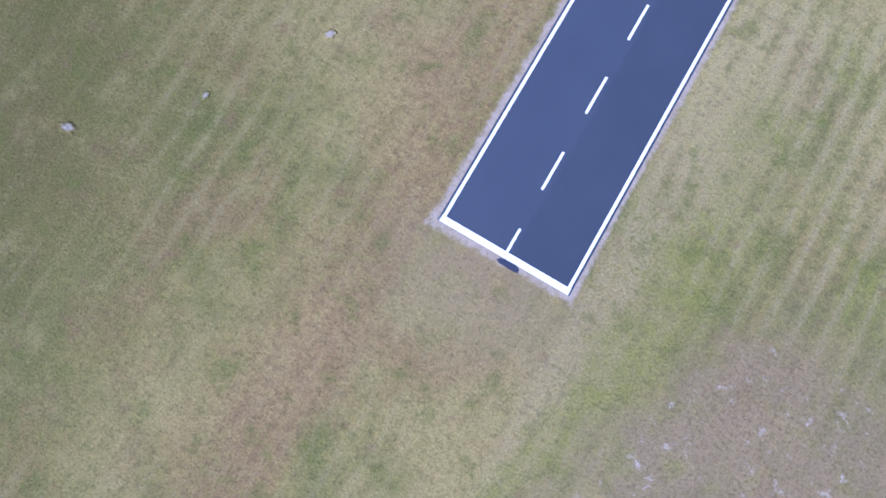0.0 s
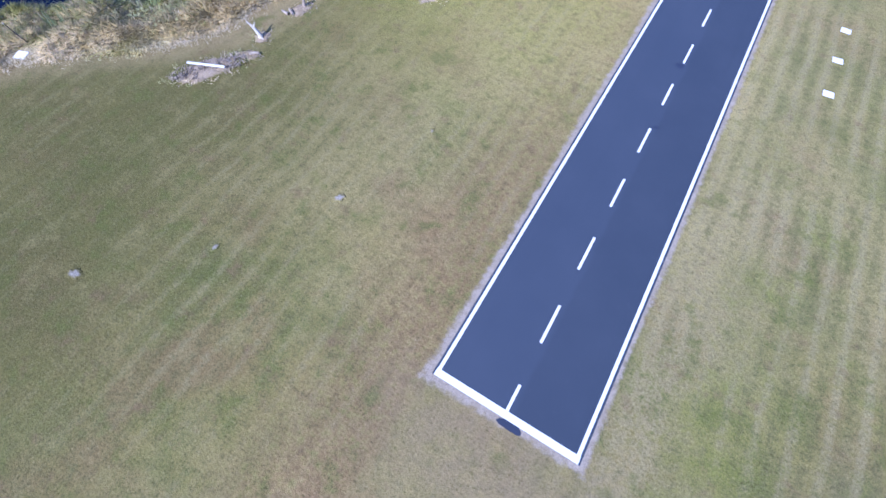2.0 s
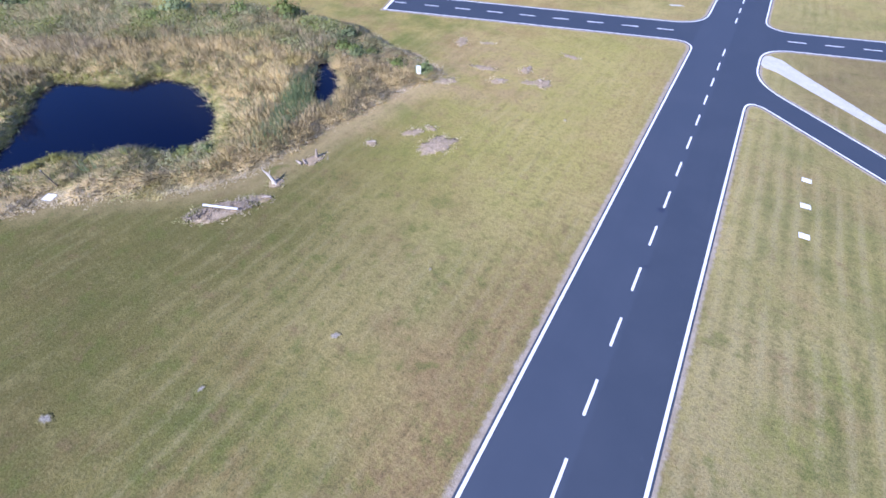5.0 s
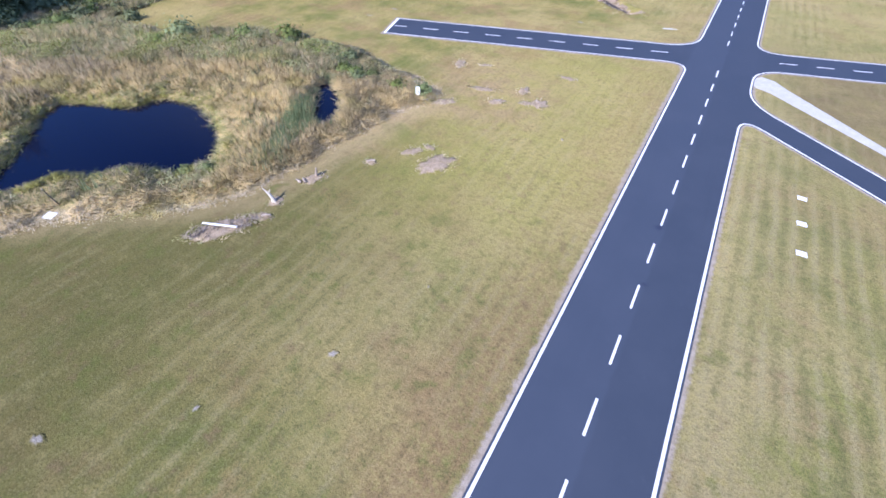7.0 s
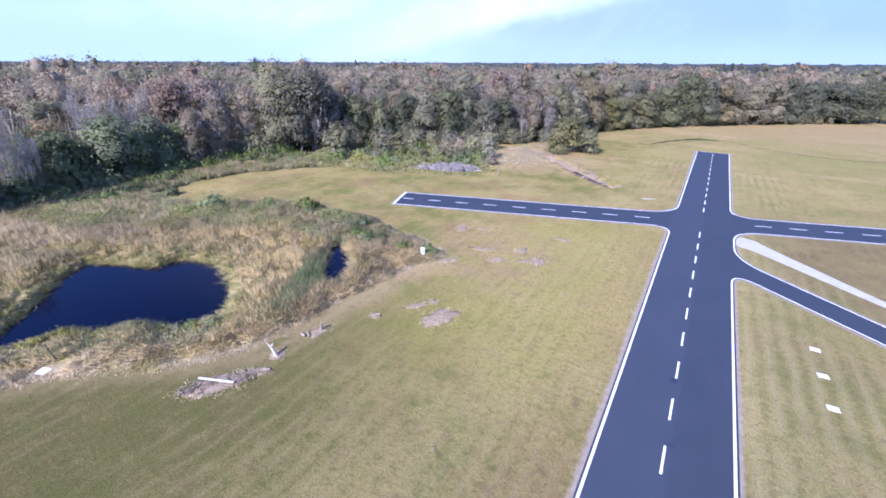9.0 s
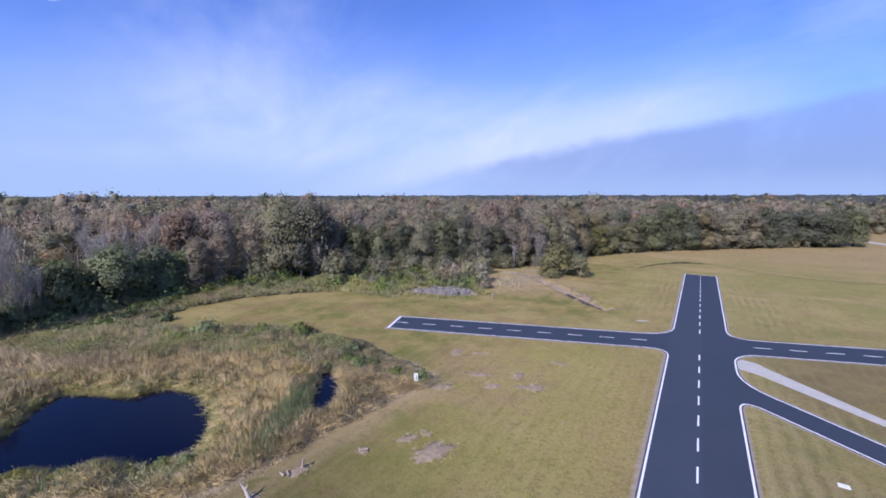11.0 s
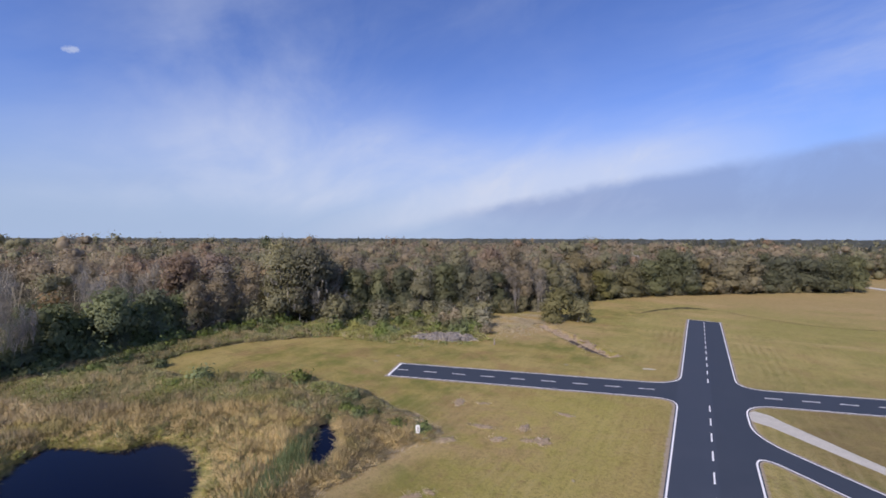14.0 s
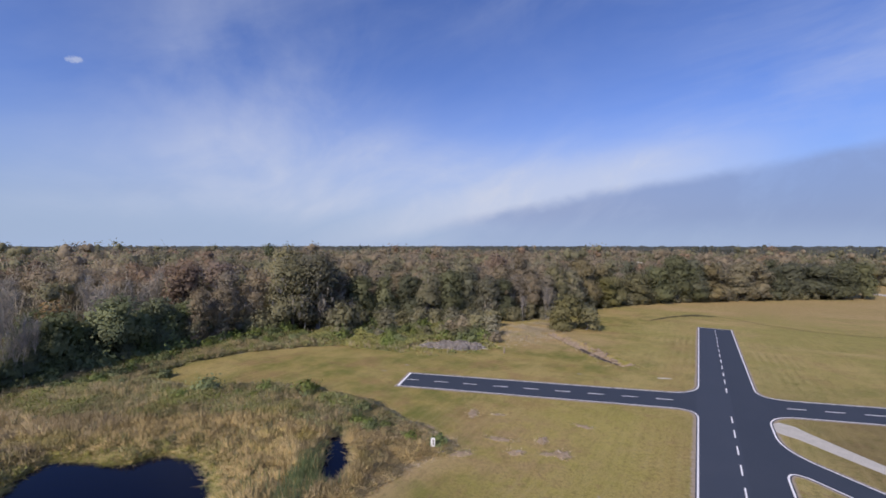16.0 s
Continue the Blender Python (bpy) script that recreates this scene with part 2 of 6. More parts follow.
    worn = g.math("MULTIPLY", g.math("MULTIPLY", g.step(x, 8, 13), g.step(x, 60, 40)), g.math("MULTIPLY", g.step(g.math("ADD", y, g.math("MULTIPLY", x, 0.85)), 71, 78), g.step(y, 92, 84)))
    c = g.mix(g.math("MULTIPLY", worn, g.step(mid, 0.3, 0.6, 0.35, 0.75)), c, (0.190, 0.140, 0.078))
    # mower passes
    sway = g.math("MULTIPLY", g.math("SUBTRACT", g.noise(0.09, 4, 0.6), 0.5), g.step(x, -2, 6, 2.4, 1.2))
    xs = g.math("ADD", x, sway)
    band = g.math("SINE", g.math("MULTIPLY", xs, 3.6))
    weak = g.step(g.noise(0.07, 3, shift=(2, 40, 0)), 0.30, 0.66, 0.15, 1.0)
    strong = g.math("MULTIPLY", g.math("MULTIPLY", g.step(x, 4.0, 6.0), g.step(x, 34, 18)), g.math("MULTIPLY", g.step(y, 90, 60), g.step(y, 0, 16, 0.15, 1.0)))
    ends = g.math("MULTIPLY", g.math("MULTIPLY", g.step(off, 5.0, 7.0), g.step(off, 18, 13)), g.math("MULTIPLY", g.step(y, 96, 106), g.step(y, 152, 136)))
    strong = g.math("MAXIMUM", strong, ends)
    weak = g.math("MULTIPLY", weak, g.math("ADD", g.step(y, 80, 24, 0.32, 0.62), g.math("MULTIPLY", strong, 0.6)))
    band = g.math("MULTIPLY", g.math("MULTIPLY", band, weak), g.step(fine, 0.25, 0.75))
    c = g.mix(g.math("MULTIPLY", g.step(band, 0.05, 0.55), 0.55), c, (0.345, 0.300, 0.165))
    c = g.mix(g.math("MULTIPLY", g.step(band, -0.05, -0.5), 0.40), c, (0.115, 0.118, 0.046))
    streak = g.noise(1.1, 5, 0.62, stretch=(1, 0.14, 1), distortion=0.4)
    c = g.mix(g.math("MULTIPLY", g.step(streak, 0.48, 0.74), 0.16), c, (0.320, 0.285, 0.145))
    c = g.mix(g.math("MULTIPLY", g.step(streak, 0.48, 0.28), 0.30), c, (0.130, 0.118, 0.052))
    # small patches of straw, clover and brown
    blotch = g.noise(0.42, 6, 0.66, shift=(17, 23, 0))
    c = g.mix(g.math("MULTIPLY", g.step(blotch, 0.50, 0.70), g.step(y, 40, 14, 0.28, 0.42)), c, (0.300, 0.250, 0.120))
    c = g.mix(g.math("MULTIPLY", g.step(blotch, 0.48, 0.32), g.step(y, 40, 14, 0.30, 0.70)), c, (0.118, 0.136, 0.036))
    c = g.mix(g.math("MULTIPLY", g.step(g.noise(0.55, 6, 0.68, shift=(41, 13, 0)), 0.54, 0.72), 0.62), c, (0.185, 0.122, 0.075))
    # single tufts and thatch
    c = g.mix(g.step(fine, 0.42, 0.74), c, g.mix(0.55, c, (0.095, 0.090, 0.038)))
    c = g.mix(g.math("MULTIPLY", g.step(tuft, 0.50, 0.76), 0.50), c, (0.360, 0.310, 0.180))
    c = g.mix(g.math("MULTIPLY", g.step(tuft, 0.48, 0.30), 0.75), c, (0.050, 0.052, 0.022))
    # coarse tufts and dead thatch in the rougher grass before the runway
    tufty = g.noise(5.2, 6, 0.80, shift=(13, 29, 0))
    close = g.math("MULTIPLY", g.step(y, 26, 5), g.step(g.noise(0.38, 5, 0.65, stretch=(1, 0.35, 1), shift=(3, 71, 0)), 0.36, 0.62, 0.25, 1.0))
    c = g.mix(g.math("MULTIPLY", g.math("MULTIPLY", g.step(tufty, 0.48, 0.38), close), 0.50), c, (0.062, 0.062, 0.026))
    c = g.mix(g.math("MULTIPLY", g.math("MULTIPLY", g.step(tufty, 0.56, 0.66), close), 0.40), c, (0.390, 0.335, 0.195))
    # turf multiplied paler from the middle of the field on
    c = g.mix(g.math("MULTIPLY", g.math("MULTIPLY", g.step(y, 12, 42), g.step(y, 118, 84, 0.2, 1.0)), g.step(x, 10, 3, 0.15, 1.0)), c, g.mix(1.0, c, (1.24, 1.21, 1.18), "MULTIPLY"))
    c = g.mix(g.step(y, 86, 118), c, g.mix(1.0, c, (1.20, 1.18, 1.14), "MULTIPLY"))
    skew = g.math("ADD", g.math("SUBTRACT", x, g.math("MULTIPLY", y, 0.35)), g.math("MULTIPLY", g.math("SUBTRACT", mid, 0.5), 9))
    bare = g.math("MULTIPLY", g.step(skew, 11, 16), g.step(y, 10, 0))
    foot = g.math("MULTIPLY", g.step(g.math("ADD", off, g.math("MULTIPLY", g.math("SUBTRACT", mid, 0.5), 10)), 10, 2), g.math("MULTIPLY", g.step(y, 2.0, -1.0), g.step(y, -9, -3)))
    corner = bare
    bare = g.math("MAXIMUM", bare, g.math("MULTIPLY", foot, 0.75))
    near = g.noise(0.9, 7, 0.74, shift=(11, 2, 0))
    speck = g.math("MULTIPLY", g.step(g.math("ADD", near, g.math("MULTIPLY", corner, 0.10)), 0.66, 0.78), g.step(g.math("ADD", big, g.math("MULTIPLY", bare, 0.2)), 0.40, 0.58))
    c = g.mix(g.math("MULTIPLY", bare, g.step(g.noise(0.5, 5, 0.65, shift=(9, 1, 0)), 0.28, 0.60, 0.20, 0.85)), c, (0.235, 0.180, 0.112))
    thatch = g.noise(3.4, 6, 0.80, shift=(19, 6, 0))
    c = g.mix(g.math("MULTIPLY", g.math("MULTIPLY", corner, g.step(thatch, 0.50, 0.38)), 0.55), c, (0.105, 0.080, 0.050))
    c = g.mix(g.math("MULTIPLY", speck, 0.70), c, (0.43, 0.39, 0.35))
    c = g.mix(g.math("MULTIPLY", wet, 0.55), c, g.mix(1.0, c, (0.70, 0.72, 0.60), "MULTIPLY"))
    c = g.mix(1.0, c, (1.03, 1.0, 0.91), "MULTIPLY")
    # coarse blades and thatch
    grain, clod = g.noise(6.5, 4, 0.80, shift=(2, 5, 0)), g.noise(2.6, 5, 0.75, shift=(27, 8, 0))
    c = g.mix(g.step(grain, 0.47, 0.36), c, g.mix(1.0, c, (0.63, 0.65, 0.59), "MULTIPLY"))
    c = g.mix(g.step(grain, 0.54, 0.68), c, g.mix(1.0, c, (1.32, 1.28, 1.30), "MULTIPLY"))
    c = g.mix(g.step(clod, 0.44, 0.32), c, g.mix(1.0, c, (0.72, 0.76, 0.66), "MULTIPLY"))
    if soil:
        fade = g.node("ShaderNodeAttribute")
        fade.attribute_name = "fade"
        crumb = g.noise(1.7, 6, 0.70, shift=(5, 31, 0))
        dirt = g.mix(g.step(crumb, 0.38, 0.62), soil[0], soil[1])
        dirt = g.mix(g.math("MULTIPLY", g.step(grain, 0.52, 0.36), 0.55), dirt, soil[2])
        ragged = g.math("ADD", fade.outputs["Fac"], g.math("MULTIPLY", g.math("SUBTRACT", g.math("ADD", g.math("MULTIPLY", crumb, 0.6), g.math("MULTIPLY", grain, 0.4)), 0.5), 1.5))
        c = g.mix(g.step(ragged, *border), dirt, c)
    g.color(c).bump(g.math("ADD", g.math("MULTIPLY", fine, 0.6), g.math("MULTIPLY", tuft, 0.5)), 0.8, 0.12)
    return g.m


def soil_material(name, a, b, dark, scale=0.6):
    g = Mat(name, 0.95, 0.1)
    n, f = g.noise(scale, 6, 0.65), g.noise(scale * 9, 5, 0.7)
    c = g.mix(g.step(n, 0.35, 0.65), a, b)
    c = g.mix(g.math("MULTIPLY", g.step(f, 0.54, 0.34), 0.75), c, dark)
    g.color(c).bump(f, 0.8, 0.08)
    return g.m


def asphalt_material():
    """Fresh sealed asphalt with faint paving lanes, scuffs and fine grain."""
    g = Mat("sealed_asphalt", 0.75, 0.14)
    lane = g.noise(0.35, 4, 0.6, stretch=(1, 0.05, 1))
    blot, grain = g.noise(0.16, 5, 0.6), g.noise(28, 3, 0.7)
    c = g.mix(g.step(blot, 0.32, 0.70), (0.043, 0.054, 0.073), (0.050, 0.061, 0.081))
    c = g.mix(g.math("MULTIPLY", g.step(lane, 0.52, 0.70), 0.40), c, (0.040, 0.051, 0.069))
    x, y, z = g.xyz()
    seam = g.math("ADD", x, g.math("MULTIPLY", g.math("SUBTRACT", g.noise(0.5, 3), 0.5), 0.5))
    c = g.mix(g.math("MULTIPLY", g.math("MULTIPLY", g.step(seam, 0.50, 0.15), g.step(x, -5.2, -4.6)), 0.14), c, (0.088, 0.106, 0.145))
    c = g.mix(g.math("MULTIPLY", g.step(grain, 0.55, 0.75), 0.35), c, (0.085, 0.092, 0.115))
    c = g.mix(g.math("MULTIPLY", g.step(g.noise(0.9, 7, 0.7, shift=(4, 4, 0)), 0.60, 0.75), 0.35), c, (0.075, 0.082, 0.105))
    g.color(c)
    g.link(g.step(blot, 0.3, 0.7, 0.72, 0.78), g.p.inputs["Roughness"])
    g.bump(grain, 0.5, 0.006)
    return g.m


def paint_material(name="white_road_paint", tone=(0.80, 0.80, 0.79)):
    g = Mat(name, 0.7, 0.35)
    wear, grain = g.noise(1.3, 6, 0.7), g.noise(26, 3, 0.7)
    c = g.mix(g.math("MULTIPLY", g.step(wear, 0.58, 0.78), 0.45), tone, (0.50, 0.50, 0.51))
    c = g.mix(g.math("MULTIPLY", g.step(grain, 0.62, 0.74), 0.30), c, (0.40, 0.40, 0.42))
    g.color(c).bump(grain, 0.3, 0.004)
    return g.m


def leaf_material(name, tones, back=0.36, grain=0.24, mottle=0.0):
    """Leaves whose colour runs between three tones, tree by tree and clump by clump."""
    g = Mat(name, 0.62, 0.25)
    info, geo = g.node("ShaderNodeObjectInfo"), g.node("ShaderNodeNewGeometry")
    a, b, d = tones
    f = g.math("ADD", g.math("MULTIPLY", info.outputs["Random"], 0.6), g.math("MULTIPLY", g.noise(0.16, 3), 0.4))
    c = g.mix(g.step(f, 0.2, 0.8), a, b)
    c = g.mix(g.math("MULTIPLY", geo.outputs["Random Per Island"], grain), c, d)
    tone = g.node("ShaderNodeHueSaturation")
    tone.inputs["Hue"].default_value = 0.5
    g.link(g.math("MULTIPLY", g.step(info.outputs["Random"], 0, 1, 0.82, 1.18), g.step(g.noise(0.055, 4, 0.6, shift=(8, 3, 0)), 0.3, 0.7, 0.80, 1.20)), tone.inputs["Value"])
    g.link(g.step(g.math("FRACT", g.math("MULTIPLY", info.outputs["Random"], 7.3)), 0, 1, 0.78, 1.10), tone.inputs["Saturation"])
    g.link(c, tone.inputs["Color"])
    c = tone.outputs[0]
    if mottle:           # darker and paler tussocks
        c = g.mix(g.step(g.noise(0.42, 5, 0.62, shift=(6, 12, 0)), 0.56, 0.36), c, g.mix(1.0, c, (1 - mottle, 1 - mottle, 1 - mottle * 1.15), "MULTIPLY"))
        c = g.mix(g.step(g.noise(0.11, 4, 0.6, shift=(3, 22, 0)), 0.56, 0.68), c, g.mix(1.0, c, (0.90, 0.95, 0.72), "MULTIPLY"))
    g.color(c)
    tr = g.node("ShaderNodeBsdfTranslucent")
    g.link(c, tr.inputs[0])
    mx = g.node("ShaderNodeMixShader")
    mx.inputs[0].default_value = back
    g.nt.links.new(g.p.outputs[0], mx.inputs[1])
    g.nt.links.new(tr.outputs[0], mx.inputs[2])
    g.nt.links.new(mx.outputs[0], g.nt.nodes["Material Output"].inputs[0])
    return g.m


def bark_material(name, a, b):
    g = Mat(name, 0.9, 0.15)
    n = g.noise(2.2, 6, 0.7, stretch=(1, 1, 0.25))
    g.color(g.mix(g.step(n, 0.35, 0.65), a, b)).bump(n, 0.7, 0.05)
    return g.m


def plain_material(name, tone, rough=0.6, stain=(0.3, 0.28, 0.25), amount=0.3):
    g = Mat(name, rough, 0.35)
    n = g.noise(2.5, 6, 0.65)
    g.color(g.mix(g.math("MULTIPLY", g.step(n, 0.5, 0.75), amount), tone, stain)).bump(g.noise(20, 3), 0.2, 0.004)
    return g.m


def water_material():
    g = Mat("pond_water", 0.05, 0.15)
    g.color((0.001, 0.0028, 0.014))
    g.p.inputs["IOR"].default_value = 1.333
    g.bump(g.noise(1.4, 4, 0.6), 0.10, 0.05)
    return g.m


GRASS = grass_material()
MARGIN = grass_material("sandy_grass_margin", ((0.380, 0.318, 0.245), (0.312, 0.254, 0.186), (0.205, 0.165, 0.112)), (0.36, 0.80))
BAREDIRT = grass_material("bare_dirt_in_grass", ((0.400, 0.310, 0.215), (0.300, 0.230, 0.145), (0.150, 0.115, 0.070)), (0.55, 0.95))
BARESAND = grass_material("bare_sand_in_grass", ((0.370, 0.335, 0.300), (0.300, 0.268, 0.232), (0.200, 0.175, 0.135)), (-0.15, 0.50))
MARSH = soil_material("marsh_soil", (0.370, 0.300, 0.165), (0.300, 0.250, 0.125), (0.190, 0.160, 0.085), 0.35)
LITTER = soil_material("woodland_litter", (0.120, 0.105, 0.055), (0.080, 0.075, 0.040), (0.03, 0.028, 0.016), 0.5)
ASPHALT, PAINT = asphalt_material(), paint_material()
CONCRETE = soil_material("worn_concrete", (0.560, 0.535, 0.470), (0.475, 0.455, 0.395), (0.330, 0.320, 0.290), 0.8)
TRACK = soil_material("worn_track", (0.110, 0.100, 0.050), (0.085, 0.075, 0.038), (0.05, 0.04, 0.02), 0.8)
WATER = water_material()
STAIN = plain_material("oil_stain", (0.031, 0.038, 0.060), 0.6, (0.03, 0.03, 0.04))
WHITE = plain_material("white_painted_board", (0.80, 0.80, 0.78), 0.55, (0.55, 0.53, 0.48), 0.35)
DARKWOOD = plain_material("dark_wood", (0.060, 0.048, 0.040), 0.8)
GREYWOOD = bark_material("grey_dead_wood", (0.42, 0.39, 0.35), (0.26, 0.235, 0.21))
PALEWOOD = bark_material("bleached_wood", (0.62, 0.55, 0.45), (0.42, 0.365, 0.29))
STICKS = bark_material("old_sticks", (0.42, 0.35, 0.27), (0.25, 0.20, 0.155))
ASH = bark_material("ash_grey_brush", (0.255, 0.235, 0.215), (0.110, 0.098, 0.088))
BARK = bark_material("oak_bark", (0.145, 0.125, 0.105), (0.075, 0.065, 0.055))
PALEBARK = bark_material("pale_bark", (0.40, 0.375, 0.35), (0.24, 0.22, 0.205))
TWIG = leaf_material("bare_twigs", ((0.375, 0.335, 0.262), (0.312, 0.280, 0.215), (0.450, 0.405, 0.335)), 0.1)
OAK = leaf_material("live_oak_leaves", ((0.240, 0.232, 0.130), (0.285, 0.265, 0.155), (0.330, 0.308, 0.200)), 0.38)
DEEP = leaf_material("dark_green_leaves", ((0.165, 0.200, 0.090), (0.192, 0.222, 0.102), (0.275, 0.292, 0.148)))
GREENLEAF = leaf_material("green_shrub_leaves", ((0.205, 0.245, 0.078), (0.170, 0.215, 0.068), (0.290, 0.320, 0.115)))
DARKOAK = leaf_material("dark_oak_leaves", ((0.152, 0.164, 0.090), (0.175, 0.182, 0.100), (0.228, 0.228, 0.142)), 0.38)
TAWNY = leaf_material("tawny_leaves", ((0.305, 0.258, 0.140), (0.255, 0.225, 0.120), (0.370, 0.310, 0.185)))
OLIVE = leaf_material("olive_leaves", ((0.262, 0.246, 0.104), (0.222, 0.212, 0.096), (0.330, 0.290, 0.140)))
BROWN = leaf_material("thin_brown_crown", ((0.338, 0.280, 0.190), (0.285, 0.245, 0.162), (0.415, 0.352, 0.262)))
RUST = leaf_material("rust_leaves", ((0.295, 0.205, 0.132), (0.265, 0.195, 0.135), (0.350, 0.258, 0.178)))
FARBROWN = leaf_material("far_brown_crowns", ((0.372, 0.298, 0.185), (0.315, 0.268, 0.152), (0.430, 0.350, 0.245)))
FARWOOD = leaf_material("far_dark_crowns", ((0.118, 0.118, 0.082), (0.098, 0.106, 0.074), (0.160, 0.148, 0.110)))
MUD = soil_material("wet_mud", (0.105, 0.088, 0.075), (0.075, 0.062, 0.055), (0.04, 0.033, 0.03), 1.2)
BANK = soil_material("ditch_bank", (0.350, 0.270, 0.195), (0.270, 0.210, 0.140), (0.110, 0.085, 0.055), 0.9)
GOLD = leaf_material("golden_leaves", ((0.330, 0.190, 0.035), (0.290, 0.180, 0.045), (0.360, 0.230, 0.080)))
SHRUB = leaf_material("shrub_leaves", ((0.375, 0.360, 0.122), (0.315, 0.315, 0.105), (0.480, 0.430, 0.180)), mottle=0.28)
BRIGHT = leaf_material("bright_weed_leaves", ((0.262, 0.288, 0.085), (0.225, 0.250, 0.080), (0.345, 0.345, 0.135)))
STRAWGRASS = leaf_material("dry_marsh_grass", ((0.775, 0.615, 0.325), (0.690, 0.535, 0.270), (0.840, 0.695, 0.400)), 0.36, 0.22, 0.27)
DULLGRASS = leaf_material("dull_marsh_grass", ((0.590, 0.490, 0.312), (0.515, 0.420, 0.262), (0.685, 0.575, 0.385)), 0.36, 0.22, 0.27)
RUSH = leaf_material("yellow_green_rush", ((0.395, 0.375, 0.115), (0.315, 0.310, 0.090), (0.490, 0.440, 0.165)), 0.36, 0.22, 0.27)
REED = leaf_material("blue_green_reed", ((0.098, 0.142, 0.046), (0.080, 0.120, 0.040), (0.160, 0.195, 0.075)), 0.35, 0.45)


# ---- builders ----
from mathutils.geometry import tessellate_polygon


def mesh_np(name, verts, faces, mats, index=None, smooth=False, normals=None):
    """A mesh from arrays: faces all of one size."""
    verts, faces = np.asarray(verts, np.float32), np.asarray(faces, np.int32)
    me = bpy.data.meshes.new(name)
    k = faces.shape[1]
    me.vertices.add(len(verts))
    me.vertices.foreach_set("co", verts.ravel())
    me.loops.add(faces.size)
    me.loops.foreach_set("vertex_index", faces.ravel())
    me.polygons.add(len(faces))
    me.polygons.foreach_set("loop_start", np.arange(0, faces.size, k, dtype=np.int32))
    if index is not None:
        me.polygons.foreach_set("material_index", np.asarray(index, np.int32))
    me.polygons.foreach_set("use_smooth", np.full(len(faces), smooth, bool))
    for mt in mats if isinstance(mats, (list, tuple)) else [mats]:
        me.materials.append(mt)
    me.update(calc_edges=True)
    if normals is not None:      # soft foliage: leaves are shaded along the clump that they sit on
        me.polygons.foreach_set("use_smooth", np.ones(len(faces), bool))
        me.normals_split_custom_set_from_vertices(np.asarray(normals, np.float32).tolist())
    return me


def part(name, bm, material, parent, label="", smooth=False):
    """Links a bmesh, or a finished mesh, as one mesh object under a thing or a part."""
    if isinstance(bm, bmesh.types.BMesh):
        me = bpy.data.meshes.new(name)
        bmesh.ops.recalc_face_normals(bm, faces=bm.faces)
        bm.to_mesh(me)
        bm.free()
        me.materials.append(material)
        if smooth:
            me.polygons.foreach_set("use_smooth", np.ones(len(me.polygons), bool))
    else:
        me = bm
    ob = new(name, me)
    ob.parent = parent
    return tagged(ob, label) if label else ob


def thing(name, label, category, m=None, group=""):
    ob = tagged(new(name), label, category, group)
    ob.empty_display_size = 0.3
    if m is not None:
        ob.matrix_basis = m
    return ob


def box(bm, size, m=None, bevel=0.0):
    made = bmesh.ops.create_cube(bm, size=1.0, matrix=(m or Matrix()) @ Matrix.Diagonal((*size, 1)))
    if bevel:
        edges = {e for v in made["verts"] for e in v.link_edges}
        bmesh.ops.bevel(bm, geom=list(edges), offset=bevel, segments=2, affect="EDGES", profile=0.6)


def tube_arrays(points, radii, sides=6, close=True):
    """Vertices and quads of a tapered tube along points."""
    pts = np.asarray(points, float)
    n = len(pts)
    way = np.gradient(pts, axis=0)
    way /= np.linalg.norm(way, axis=1, keepdims=True) + 1e-9
    ref = np.where(np.abs(way[:, 2:3]) > 0.9, [[1.0, 0, 0]], [[0, 0, 1.0]])
    a = np.cross(way, ref)
    a /= np.linalg.norm(a, axis=1, keepdims=True) + 1e-9
    b = np.cross(way, a)
    ang = np.arange(sides) * 2 * np.pi / sides
    ring = pts[:, None] + np.asarray(radii)[:, None, None] * (np.cos(ang)[None, :, None] * a[:, None] + np.sin(ang)[None, :, None] * b[:, None])
    i, j = np.meshgrid(np.arange(n - 1), np.arange(sides), indexing="ij")
    k = (j + 1) % sides
    quads = np.stack([i * sides + j, i * sides + k, (i + 1) * sides + k, (i + 1) * sides + j], -1).reshape(-1, 4)
    return ring.reshape(-1, 3), quads


def join_arrays(chunks):
    verts, faces, base = [], [], 0
    for v, f in chunks:
        verts.append(v), faces.append(f + base)
        base += len(v)
    return np.concatenate(verts), np.concatenate(faces)


def leaf_tris(rng, centres, normals, size, slim=0.7, jitter=0.6):
    """One three-cornered leaf spray at each centre, facing about its normal."""
    n = len(centres)
    nm = normals + rng.normal(0, jitter, (n, 3))
    nm /= np.linalg.norm(nm, axis=1, keepdims=True) + 1e-9
    a = np.cross(nm, rng.normal(0, 1, (n, 3)))
    a /= np.linalg.norm(a, axis=1, keepdims=True) + 1e-9
    b = np.cross(nm, a)
    s = (size * rng.uniform(0.55, 1.35, (n, 1))) * 0.6
    a, b = a * s, b * s * slim
    v = np.stack([centres - a, centres + a * 0.35 - b, centres + a * 0.55 + b], 1).reshape(-1, 3)
    return v, np.arange(3 * n).reshape(-1, 3)


